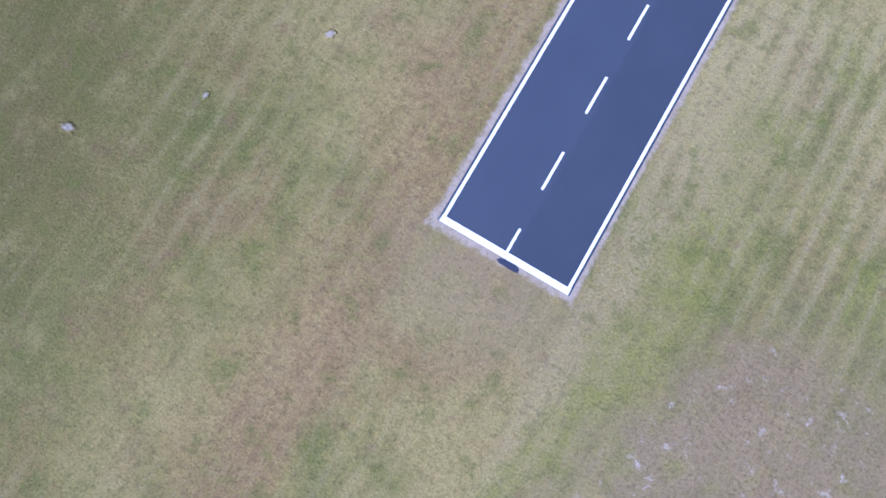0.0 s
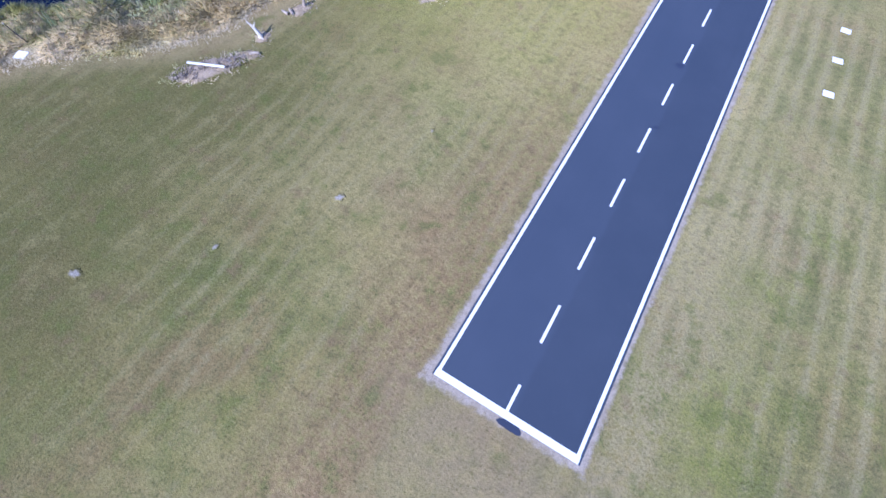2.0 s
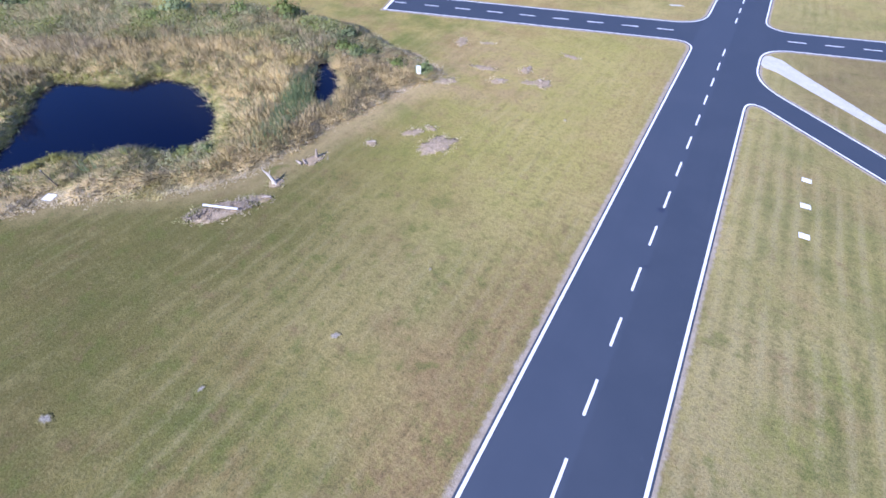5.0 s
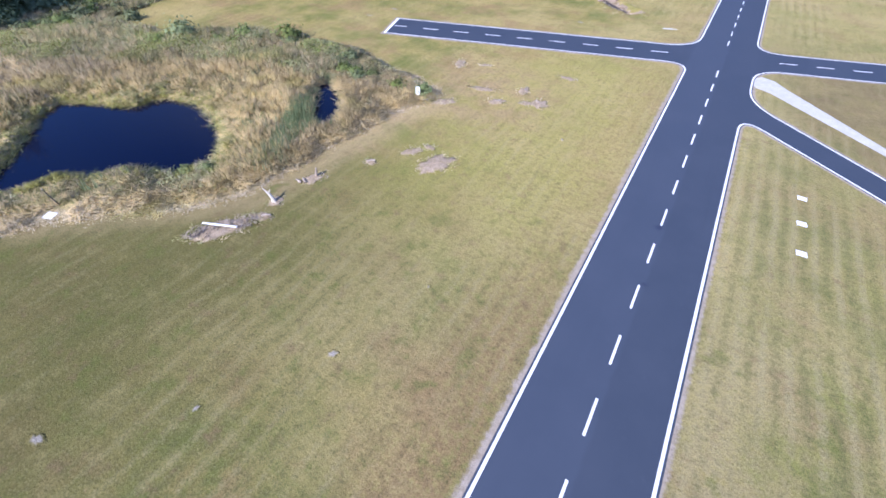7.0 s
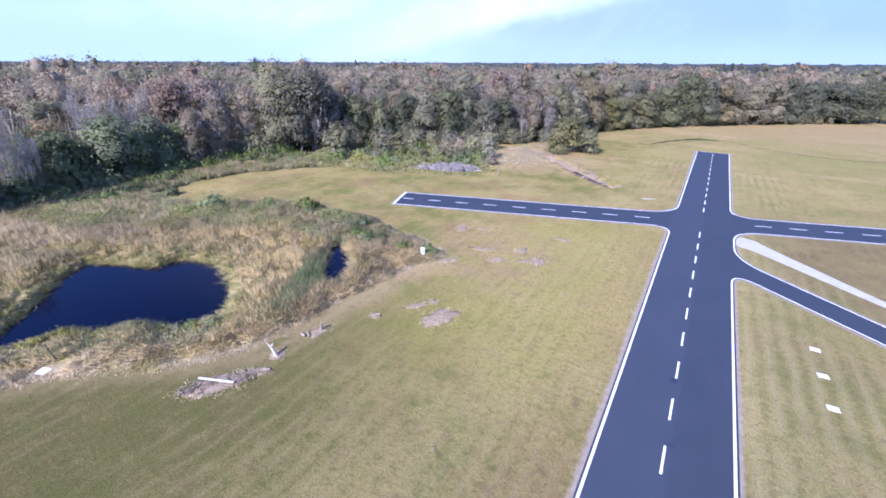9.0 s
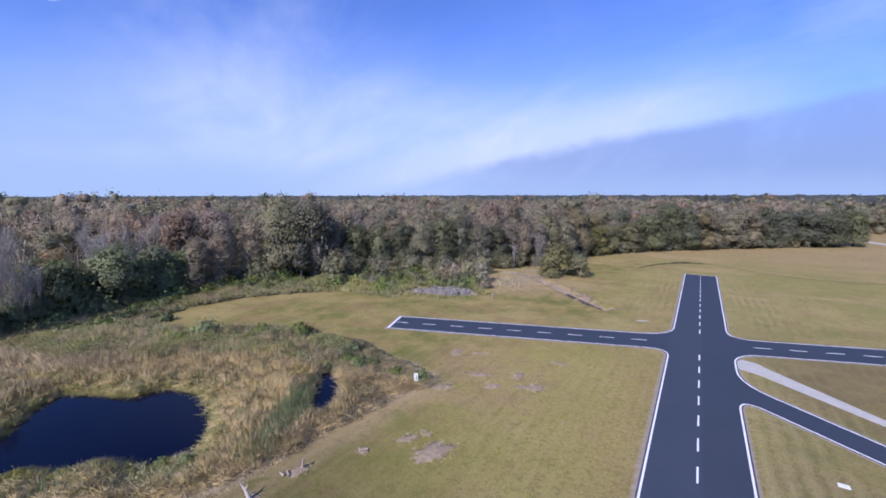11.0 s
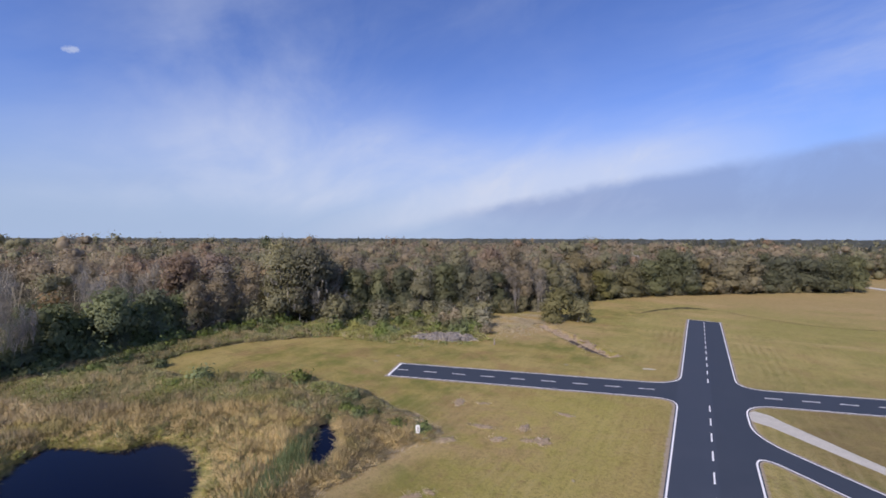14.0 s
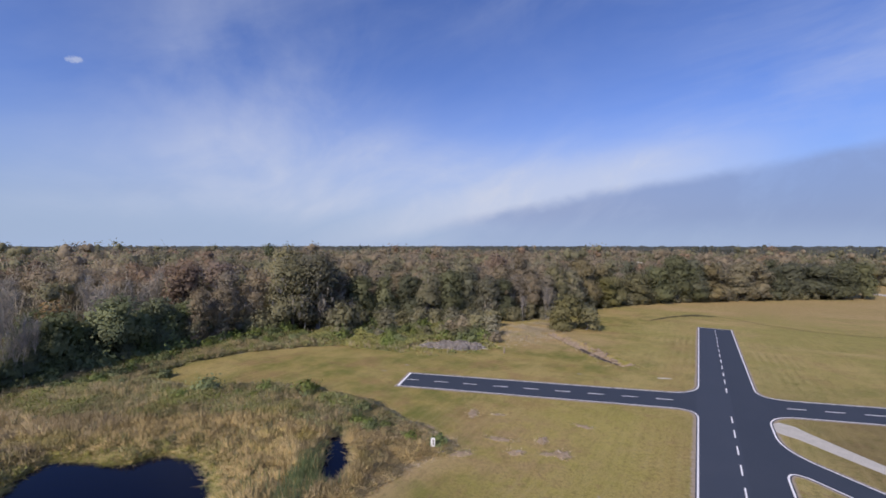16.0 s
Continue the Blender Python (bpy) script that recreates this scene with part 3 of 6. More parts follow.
def soft_leaves(rng, centres, out, size, slim=0.75, jitter=0.5, soft=0.65):
    """Leaf sprays with the shading directions of the clump's outside: vertices, faces, directions."""
    v, f = leaf_tris(rng, centres, out, size, slim, jitter)
    t = v.reshape(-1, 3, 3)
    own = np.cross(t[:, 1] - t[:, 0], t[:, 2] - t[:, 0])
    own /= np.linalg.norm(own, axis=1, keepdims=True) + 1e-9
    flip = (own * out).sum(1) < 0
    f[flip] = f[flip][:, ::-1]
    own[flip] *= -1
    o = out / (np.linalg.norm(out, axis=1, keepdims=True) + 1e-9)
    n = o * soft + own * (1 - soft)
    n /= np.linalg.norm(n, axis=1, keepdims=True) + 1e-9
    return v, f, np.repeat(n, 3, 0)


def join_soft(chunks):
    v, f = join_arrays([c[:2] for c in chunks])
    return v, f, np.concatenate([c[2] for c in chunks])


def soft_mass(rng, centre, rx, rz, rows=5, around=8):
    v, f = mass(rng, centre, rx, rz, rows, around)
    n = (v - centre) / [rx, rx, rz]
    return v, f, n / np.linalg.norm(n, axis=1, keepdims=True)


def mass(rng, centre, rx, rz, rows=5, around=8):
    """A coarse uneven round mass, as triangles."""
    a, b = np.meshgrid(np.linspace(0.12, np.pi - 0.12, rows), np.arange(around) * 2 * np.pi / around, indexing="ij")
    v = np.stack([np.sin(a) * np.cos(b) * rx, np.sin(a) * np.sin(b) * rx, np.cos(a) * rz], -1).reshape(-1, 3)
    v = v * rng.uniform(0.80, 1.14, (len(v), 1)) + centre
    i, j = np.meshgrid(np.arange(rows - 1), np.arange(around), indexing="ij")
    p, q, r, s = i * around + j, (i + 1) * around + j, (i + 1) * around + (j + 1) % around, i * around + (j + 1) % around
    return v, np.concatenate([np.stack([p, q, r], -1).reshape(-1, 3), np.stack([p, r, s], -1).reshape(-1, 3)])


def inside(poly, x, y):
    """Which of the points lie in the polygon."""
    poly = np.asarray(poly, float)
    res = np.zeros(np.shape(x), bool)
    for (x0, y0), (x1, y1) in zip(poly, np.roll(poly, -1, 0)):
        if y0 != y1:
            res ^= ((y0 > y) != (y1 > y)) & (x < (x1 - x0) * (y - y0) / (y1 - y0) + x0)
    return res


def dist_line(line, x, y, closed=True):
    """Distance of the points from a line of corners."""
    line = np.asarray(line, float)
    best = np.full(np.shape(x), 1e9)
    nxt = np.roll(line, -1, 0) if closed else line[1:]
    for (x0, y0), (x1, y1) in zip(line, nxt):
        dx, dy = x1 - x0, y1 - y0
        t = np.clip(((x - x0) * dx + (y - y0) * dy) / (dx * dx + dy * dy + 1e-9), 0, 1)
        best = np.minimum(best, np.hypot(x - x0 - t * dx, y - y0 - t * dy))
    return best


def rough2(x, y, scale, seed):
    """A smooth random field, about -1 to 1, from a few crossing waves."""
    r = np.random.RandomState(seed)
    out = 0
    for k in range(7):
        a, f, p = r.uniform(0, 6.28), r.uniform(0.6, 2.4) / scale, r.uniform(0, 6.28)
        out = out + np.sin((x * np.cos(a) + y * np.sin(a)) * f + p) / (1 + 0.3 * k)
    return out / 2.6


def rounded(corners, steps=7):
    """A closed outline from corners (x, y, run): each corner rounded over that run along both sides."""
    out, n = [], len(corners)
    for k, (x, y, run) in enumerate(corners):
        p = Vector((x, y))
        if run <= 0:
            out.append((x, y))
            continue
        a, b = Vector(corners[k - 1][:2]), Vector(corners[(k + 1) % n][:2])
        a, b = p + (a - p).normalized() * run, p + (b - p).normalized() * run
        for s in range(steps + 1):
            t = s / steps
            q = a * (1 - t) ** 2 + p * 2 * t * (1 - t) + b * t * t
            out.append((q.x, q.y))
    return out


def inset(loop, d):
    """The closed outline (anticlockwise) moved inwards by d."""
    p = np.asarray(loop, float)
    e0, e1 = p - np.roll(p, 1, 0), np.roll(p, -1, 0) - p
    e0 /= np.linalg.norm(e0, axis=1, keepdims=True)
    e1 /= np.linalg.norm(e1, axis=1, keepdims=True)
    n0, n1 = np.stack([-e0[:, 1], e0[:, 0]], 1), np.stack([-e1[:, 1], e1[:, 0]], 1)
    m = n0 + n1
    m /= np.maximum((m * n0).sum(1, keepdims=True), 0.35)
    return p + m * np.reshape(d, (-1, 1))


def slab(outline, z0, z1):
    """A flat slab with sides, over an outline."""
    bm = bmesh.new()
    low = [bm.verts.new((x, y, z0)) for x, y in outline]
    top = [bm.verts.new((x, y, z1)) for x, y in outline]
    n = len(outline)
    for k in range(n):
        bm.faces.new((low[k], low[(k + 1) % n], top[(k + 1) % n], top[k]))
    for tri in tessellate_polygon([[Vector((x, y, 0)) for x, y in outline]]):
        bm.faces.new([top[k] for k in tri])
    return bm


# ---- the plan ----
HALF, WEST = 4.57, -4.76          # the runway's eastern and western edge
LONG = 163.0                      # its length
CROSS_Y, CROSS_K, CROSS_H = 84.1, 0.335, 4.25   # the cross runway: centre where it meets the runway, slope, half width
POND = [(-59.2, 1.2), (-62.8, 5.4), (-67.0, 9.6), (-71.5, 12.8), (-74.0, 16.9), (-70.2, 18.7), (-69.0, 20.0), (-66.8, 20.0), (-64.6, 21.5), (-64.4, 23.9),
        (-62.8, 25.7), (-57.8, 26.5), (-52.0, 24.5), (-47.6, 22.0), (-44.8, 18.5), (-46.2, 16.0), (-45.9, 14.6), (-48.7, 14.0), (-51.7, 12.6), (-53.1, 9.9), (-56.7, 8.2), (-56.5, 6.1), (-57.4, 3.7)]
CREEK = [(-48.6, 41.6), (-44.6, 39.0), (-41.0, 35.4), (-38.8, 31.6), (-40.2, 30.4), (-43.0, 31.8), (-46.2, 35.8), (-48.8, 39.6)]
MARSH_EDGE = [(-51.0, 0.6), (-49.5, 3.6), (-47.0, 5.6), (-41.0, 10.3), (-37.6, 15.4), (-36.8, 20.0), (-36.2, 28.6), (-34.6, 37.7), (-33.4, 44.0), (-33.2, 46.2),
              (-38.0, 48.4), (-45.0, 49.6), (-52.0, 52.2), (-62.1, 52.2), (-74.0, 48.3), (-85.0, 39.2), (-101.0, 38.4), (-102.8, 50.0), (-100.8, 62.0), (-95.0, 70.0),
              (-91.0, 75.0), (-108.0, 90.0), (-128.0, 60.0), (-128.0, -60.0), (-62.0, -60.0), (-55.0, -10.0)]
DITCH = [(-42.0, 124.5), (-38.0, 120.0), (-33.4, 115.0), (-27.5, 108.0), (-22.3, 102.6), (-19.5, 101.0)]
EYE = (-2.5, -4.0)
# the woods' front edge
EDGE = [(-96.0, -40.0), (-103.0, 0.0), (-107.5, 18.0), (-113.0, 27.0), (-115.5, 36.0), (-115.5, 50.0), (-113.5, 64.0), (-111.0, 82.0), (-98.0, 104.0),
        (-84.0, 121.0), (-67.0, 133.0), (-52.5, 151.0), (-42.0, 187.0), (-22.5, 222.0), (2.0, 246.0), (26.0, 267.0), (66.0, 296.0)]


def ground_height(x, y):
    h = np.zeros(np.shape(x))
    for loop, depth, soft in ((POND, 0.9, 1.6), (CREEK, 0.8, 1.2)):
        d = dist_line(loop, x, y)
        s = np.where(inside(loop, x, y), d, -d)
        h = h - depth * np.clip((s + soft * 0.6) / soft, 0, 1)
    d = dist_line(DITCH, x, y, False)
    h = h - 1.1 * np.clip(1.25 - d / 1.9, 0, 1) ** 0.8 + 0.35 * np.exp(-((d - 2.3) / 0.9) ** 2) * (np.abs(y - 113) < 14)
    marsh = inside(MARSH_EDGE, x, y) & (h > -0.05)
    h = h + marsh * (0.16 * rough2(x, y, 1.6, 4) + 0.16 * rough2(x, y, 4.5, 14))
    away = np.clip((np.hypot(x + 2, y - 80) - 110) / 80, 0, 1)
    far = np.clip((np.hypot(x + 2, y + 4) - 390) / 400, 0, 1)       # the land beyond falls gently to the west
    return h + away * 0.35 * rough2(x, y, 26.0, 8) + far * 0.0075 * (0.857 * x + 0.515 * y)


def build_ground():
    def axis(stops):
        out = []
        for (a, b, s) in stops:
            out += list(np.arange(a, b - 1e-6, s))
        return np.array(out + [stops[-1][1]])

    xs = axis([(-4600, -1000, 600), (-1000, -200, 100), (-200, -130, 10), (-130, -80, 2.5), (-80, -16, 0.8), (-16, 60, 4), (60, 200, 14), (200, 1000, 100), (1000, 4600, 600)])
    ys = axis([(-4600, -1000, 600), (-1000, -100, 90), (-100, -10, 6), (-10, 60, 0.8), (60, 96, 3), (96, 128, 0.8), (128, 340, 5), (340, 1000, 60), (1000, 4600, 600)])
    X, Y = np.meshgrid(xs, ys, indexing="ij")
    Z = ground_height(X, Y)
    nx, ny = X.shape
    i, j = np.meshgrid(np.arange(nx - 1), np.arange(ny - 1), indexing="ij")
    q = np.stack([i * ny + j, (i + 1) * ny + j, (i + 1) * ny + j + 1, i * ny + j + 1], -1).reshape(-1, 4)
    V = np.stack([X, Y, Z], -1).reshape(-1, 3)
    c = V[q].mean(1)
    cx, cy = c[:, 0] + 0.6 * rough2(c[:, 0], c[:, 1], 1.3, 3), c[:, 1] + 0.6 * rough2(c[:, 0], c[:, 1], 1.3, 5)
    idx = np.zeros(len(q), int)
    idx[inside(MARSH_EDGE, cx, cy)] = 1
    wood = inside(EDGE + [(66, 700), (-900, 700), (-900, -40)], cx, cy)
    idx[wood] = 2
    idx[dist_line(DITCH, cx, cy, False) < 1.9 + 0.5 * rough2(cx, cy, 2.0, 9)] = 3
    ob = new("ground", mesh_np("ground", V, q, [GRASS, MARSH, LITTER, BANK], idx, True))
    tagged(ob, "mown grass field with dry straw patches and mower stripes", "ground", kind="structure")


build_ground()


def build_water(name, loop, z, label, grow, mat=None):
    bm = bmesh.new()
    vs = [bm.verts.new((x, y, z)) for x, y in inset(loop[::-1] if area2(loop) < 0 else loop, -grow)]
    f = bm.faces.new(vs)
    bmesh.ops.triangulate(bm, faces=[f])
    tagged(part(name, bm, mat or WATER, None), label, "water", kind="structure")


def area2(loop):
    p = np.asarray(loop, float)
    q = np.roll(p, -1, 0)
    return float((p[:, 0] * q[:, 1] - q[:, 0] * p[:, 1]).sum())


build_water("pond_water", POND, -0.42, "dark blue still pond water ringed by marsh grass", 0.5)
build_water("creek_water", CREEK, -0.40, "small dark pool among green reeds", 0.4)
build_water("ditch_bed", [(-31.0, 112.6), (-27.2, 108.2), (-22.2, 103.1), (-20.2, 101.6), (-21.0, 100.9), (-23.4, 102.6), (-28.2, 107.2), (-31.8, 111.8)], -0.45, "narrow dark wet mud along the dirt ditch", 0.1, MUD)


# ---- runways ----
def cross_at(x, off):
    return CROSS_Y + CROSS_K * x + off * math.hypot(1, CROSS_K)


def runway_outline():
    n = Vector((-CROSS_K, 1)).normalized()
    w = Vector((-55.1, cross_at(-55.1, 0)))
    wn, wf = w - n * CROSS_H, w + n * CROSS_H
    e = Vector((75.0, cross_at(75.0, 0)))
    en, ef = e - n * CROSS_H, e + n * CROSS_H
    diag_far, diag_near = (lambda x: 63.2 - 0.865 * (x - 10.7)), (lambda x: 57.6 - 0.825 * (x - 10.1))
    return rounded([
        (WEST, 0, 0), (HALF, 0, 0),
        (HALF, diag_near(HALF), 3.4), (46.0, diag_near(46.0), 0), (48.5, diag_far(48.5), 0),
        (5.0, diag_far(5.0), 4.6), (5.0, cross_at(5.0, -CROSS_H), 4.6), (en.x, en.y, 0), (ef.x, ef.y, 0),
        (HALF, cross_at(HALF, CROSS_H), 5.2), (HALF, LONG, 0), (WEST, LONG, 0), (WEST, cross_at(WEST, CROSS_H), 5.6),
        (wf.x, wf.y, 0), (wn.x, wn.y, 0), (WEST, cross_at(WEST, -CROSS_H), 3.8)])


def build_runways():
    out = runway_outline()
    run = thing("runway", "sealed dark blue-grey asphalt model runway with cross runway and white lines", "runway")
    run["kind"] = "structure"
    part("asphalt", slab([tuple(v) for v in inset(out, -0.10)], -0.10, 0.035), ASPHALT, run, "dark blue-grey sealed asphalt")

    # pale sandy margin, worn and uneven
    fine = []
    p = np.asarray(out)
    for a, b in zip(p, np.roll(p, -1, 0)):
        k = max(1, int(np.hypot(*(b - a)) / 0.5))
        fine += [a + (b - a) * s / k for s in range(k)]
    fine = np.array(fine)
    wide = (0.75 + 0.15 * rough2(fine[:, 0], fine[:, 1], 2.2, 6)) * np.where(fine[:, 0] < 0, 1.15, 0.9) * np.where(fine[:, 1] < 1, 1.2, 1.0)
    n, k = len(fine), np.arange(len(fine))
    rows = [np.c_[inset(fine, 0.05 - (0.10 + wide) * f), np.full(n, 0.026 - 0.018 * f)] for f in (0.0, 0.4, 0.7, 1.0)]
    quads = [np.stack([k + r * n, k + (r + 1) * n, (k + 1) % n + (r + 1) * n, (k + 1) % n + r * n], 1) for r in range(3)]
    me = mesh_np("sandy_margin", np.concatenate(rows), np.concatenate(quads), MARGIN)
    me.attributes.new("fade", "FLOAT", "POINT").data.foreach_set("value", np.repeat(np.float32([0, 0.4, 0.7, 1.0]), n))
    part("sandy_margin", me, None, run, "pale grey sandy margin beside the asphalt")

    # edge lines, set a hand in from the edge
    a, b = inset(out, 0.055), inset(out, 0.268)
    n = len(a)

    def strip(k, name, v):
        bm = bmesh.new()
        bm.faces.new([bm.verts.new((x, y, 0.043)) for x, y in v])
        return part(name, bm, PAINT, run)

    wide_ends = [k for k in range(n) if np.hypot(*(np.asarray(out[k]) - out[(k + 1) % n])) < 12 and (
        abs(out[k][1]) + abs(out[(k + 1) % n][1]) < 0.01 or (out[k][0] < -50 and out[(k + 1) % n][0] < -50))]
    skip = [k for k in range(n) if out[k][0] > 44 and out[(k + 1) % n][0] > 44]
    bm = bmesh.new()
    for k in range(n):
        j = (k + 1) % n
        if k in wide_ends or k in skip:
            continue
        va = [a[k], a[j], b[j], b[k]]
        bm.faces.new([bm.verts.new((x, y, 0.039)) for x, y in va])
    part("edge_line", bm, PAINT, run, "narrow white painted edge line")
    for k in wide_ends:
        j = (k + 1) % n
        pa, pb = Vector(out[k]), Vector(out[j])
        d = (pb - pa).normalized()
        nn = Vector((-d.y, d.x))
        strip(k, "end_line", [pa + d * 0.02 + nn * -0.10, pb - d * 0.02 - nn * 0.10, pb - d * 0.02 + nn * 0.34, pa + d * 0.02 + nn * 0.34])

    # centre dashes, each a strip of paint of its own
    dash = mesh_np("dash", [(-0.09, -1.42, 0), (0.09, -1.42, 0), (0.09, 1.42, 0), (-0.09, 1.42, 0), (-0.09, -1.42, 0.004), (0.09, -1.42, 0.004), (0.09, 1.42, 0.004), (-0.09, 1.42, 0.004)],
                   [(4, 5, 6, 7), (0, 1, 5, 4), (1, 2, 6, 5), (2, 3, 7, 6), (3, 0, 4, 7)], PAINT)

    def put(x, y, turn, long=1.0, wide=1.0):
        ob = new("centre_dash", dash)
        ob.parent = run
        ob.matrix_basis = pose(x, y, 0.037, 0, 0, turn) @ Matrix.Diagonal((wide, long, 1, 1))

    put(-0.06, 1.18, 0, 0.60)
    for s in range(13):
        put(-0.10, 6.36 + 5.83 * s, 0)
    for s in range(12):
        put(-0.10, 92.2 + 5.97 * s, 0)
    turn = -(90 - math.degrees(math.atan(CROSS_K)))
    for s in range(9):
        x = -53.35 + s * 5.45
        put(x, cross_at(x, 0), turn, 0.95 if s else 0.8, 1.25)
    for s in range(11):
        x = 9.4 + s * 5.2
        put(x, cross_at(x, 0), turn, 0.95, 1.25)

    # a dark patch of spilled sealer at the threshold and a stain on the runway
    def blot(name, x, y, rx, ry, z, mat, label, seed, turn=0.0):
        bm = bmesh.new()
        r = random.Random(seed)
        vs = []
        for k in range(22):
            t = k / 22 * 2 * math.pi
            s = 1 + 0.16 * math.sin(3 * t + seed) + r.uniform(-0.12, 0.12)
            u, w = math.cos(t) * rx * s, math.sin(t) * ry * s
            vs.append(bm.verts.new((x + u * math.cos(turn) - w * math.sin(turn), y + u * math.sin(turn) + w * math.cos(turn), z)))
        bm.faces.new(vs)
        return part(name, bm, mat, run, label)

    blot("sealer_patch", 0.45, -0.28, 0.75, 0.30, 0.026, STAIN, "black spilled sealer beside the end line", 3)
    blot("oil_stain", -0.28, 33.6, 0.38, 0.34, 0.0385, STAIN, "dark round stain on the asphalt", 5)
    blot("oil_stain", 0.25, 25.6, 0.22, 0.18, 0.0385, STAIN, "dark round stain on the asphalt", 8)


build_runways()


def build_strip():
    """The pale concrete path between the cross runway and the taxiway."""
    bm = slab([(4.98, 77.6), (4.95, 75.0), (5.6, 74.0), (7.4, 73.2), (20.0, 61.6), (50.0, 33.0), (51.2, 34.4), (20.5, 63.3), (9.4, 76.0), (7.8, 78.2), (6.0, 79.0)], -0.08, 0.028)
    ob = part("concrete_path", bm, CONCRETE, None)
    tagged(ob, "pale worn concrete path across the grass", "path", kind="structure")
    bm = slab([(68.0, 371.0), (76.8, 346.5), (85.6, 322.0), (100.0, 284.0), (105.0, 286.0), (90.6, 323.6), (81.8, 348.2), (73.0, 373.0)], -0.1, 0.45)
    ob = part("far_road", bm, CONCRETE, None)
    tagged(ob, "pale far road at the field's corner", "road", kind="structure")


build_strip()


# ---- trees ----
def crown_mesh(rng, lobes, leaves, size, mat, gap=0.15):
    """Leaf sprays in many small clumps over uneven lobes (x, y, z, rx, rz), those hidden deep inside left out."""
    L0 = np.array(lobes)
    each = 11
    want = leaves // each
    area = L0[:, 3] * L0[:, 3] + L0[:, 3] * L0[:, 4]
    L = L0[rng.choice(len(L0), want * 3, p=area / area.sum())]
    d = rng.normal(0, 1, (len(L), 3))
    d /= np.linalg.norm(d, axis=1, keepdims=True)
    d[:, 2] = np.where(d[:, 2] < -0.75, -d[:, 2], d[:, 2])
    half = np.stack([L[:, 3], L[:, 3], L[:, 4]], 1)
    c = L[:, :3] + d * half * rng.uniform(0.70, 1.16, (len(L), 1))
    span = np.stack([L0[:, 3], L0[:, 3], L0[:, 4]], 1)
    deep = (np.linalg.norm((c[:, None] - L0[None, :, :3]) / span[None], axis=2)).min(1)
    holes = np.sin(c[:, 0] * 1.3 + 1) * np.sin(c[:, 1] * 1.5) * np.sin(c[:, 2] * 1.7 + 2)
    ok = np.where((deep > 0.68) & (holes < 0.70 - gap) & (c[:, 2] > 0.1))[0][:want]
    c, d = c[ok], d[ok]
    mid = (L0[:, :3] * area[:, None]).sum(0) / area.sum()
    away = c - mid
    away /= np.linalg.norm(away, axis=1, keepdims=True) + 1e-9
    off = rng.normal(0, 1, (len(c) * each, 3)) * [1, 1, 0.7]
    p = np.repeat(c, each, 0) + off * np.repeat(rng.uniform(0.8, 1.8, (len(c), 1)) * size, each, 0)
    out = np.repeat(d * 0.35 + away * 0.45, each, 0) + off * 0.22 + [0, 0, 0.40]
    keep = p[:, 2] > 0.05
    inner = [soft_mass(rng, np.array(l[:3]), l[3] * 0.70, l[4] * 0.70, 4, 6) for l in lobes]
    v, f, n = join_soft([soft_leaves(rng, p[keep], out[keep], size, 0.75, 0.5, 0.8), *inner])
    return mesh_np("crown", v, f, mat, normals=n)


def limbs_mesh(rng, high, lobes, radius, mat, lean=0.0):
    top = np.array([lean * high, rng.uniform(-0.03, 0.03) * high, high * 0.62])
    t = np.linspace(0, 1, 6)[:, None]
    bend = np.array([rng.uniform(-0.4, 0.4), rng.uniform(-0.4, 0.4), 0])
    pts = t * top + np.sin(t * 3.1) * bend
    flare = radius * (1 - 0.62 * t[:, 0]) * (1 + 0.6 * np.exp(-t[:, 0] * 12))
    chunks = [tube_arrays(pts, flare, 7)]
    for l in lobes:
        s = rng.uniform(0.35, 0.95)
        a = pts[min(5, int(s * 5))]
        b = np.array(l[:3])
        mid = (a + b) / 2 + np.array([0, 0, -0.06 * high]) + rng.normal(0, 0.25, 3)
        u = np.linspace(0, 1, 5)[:, None]
        q = a * (1 - u) ** 2 + mid * 2 * u * (1 - u) + b * u * u
        chunks.append(tube_arrays(q, radius * 0.42 * (1 - 0.8 * u[:, 0]), 5))
    return mesh_np("trunk", *join_arrays(chunks), mat, smooth=True)


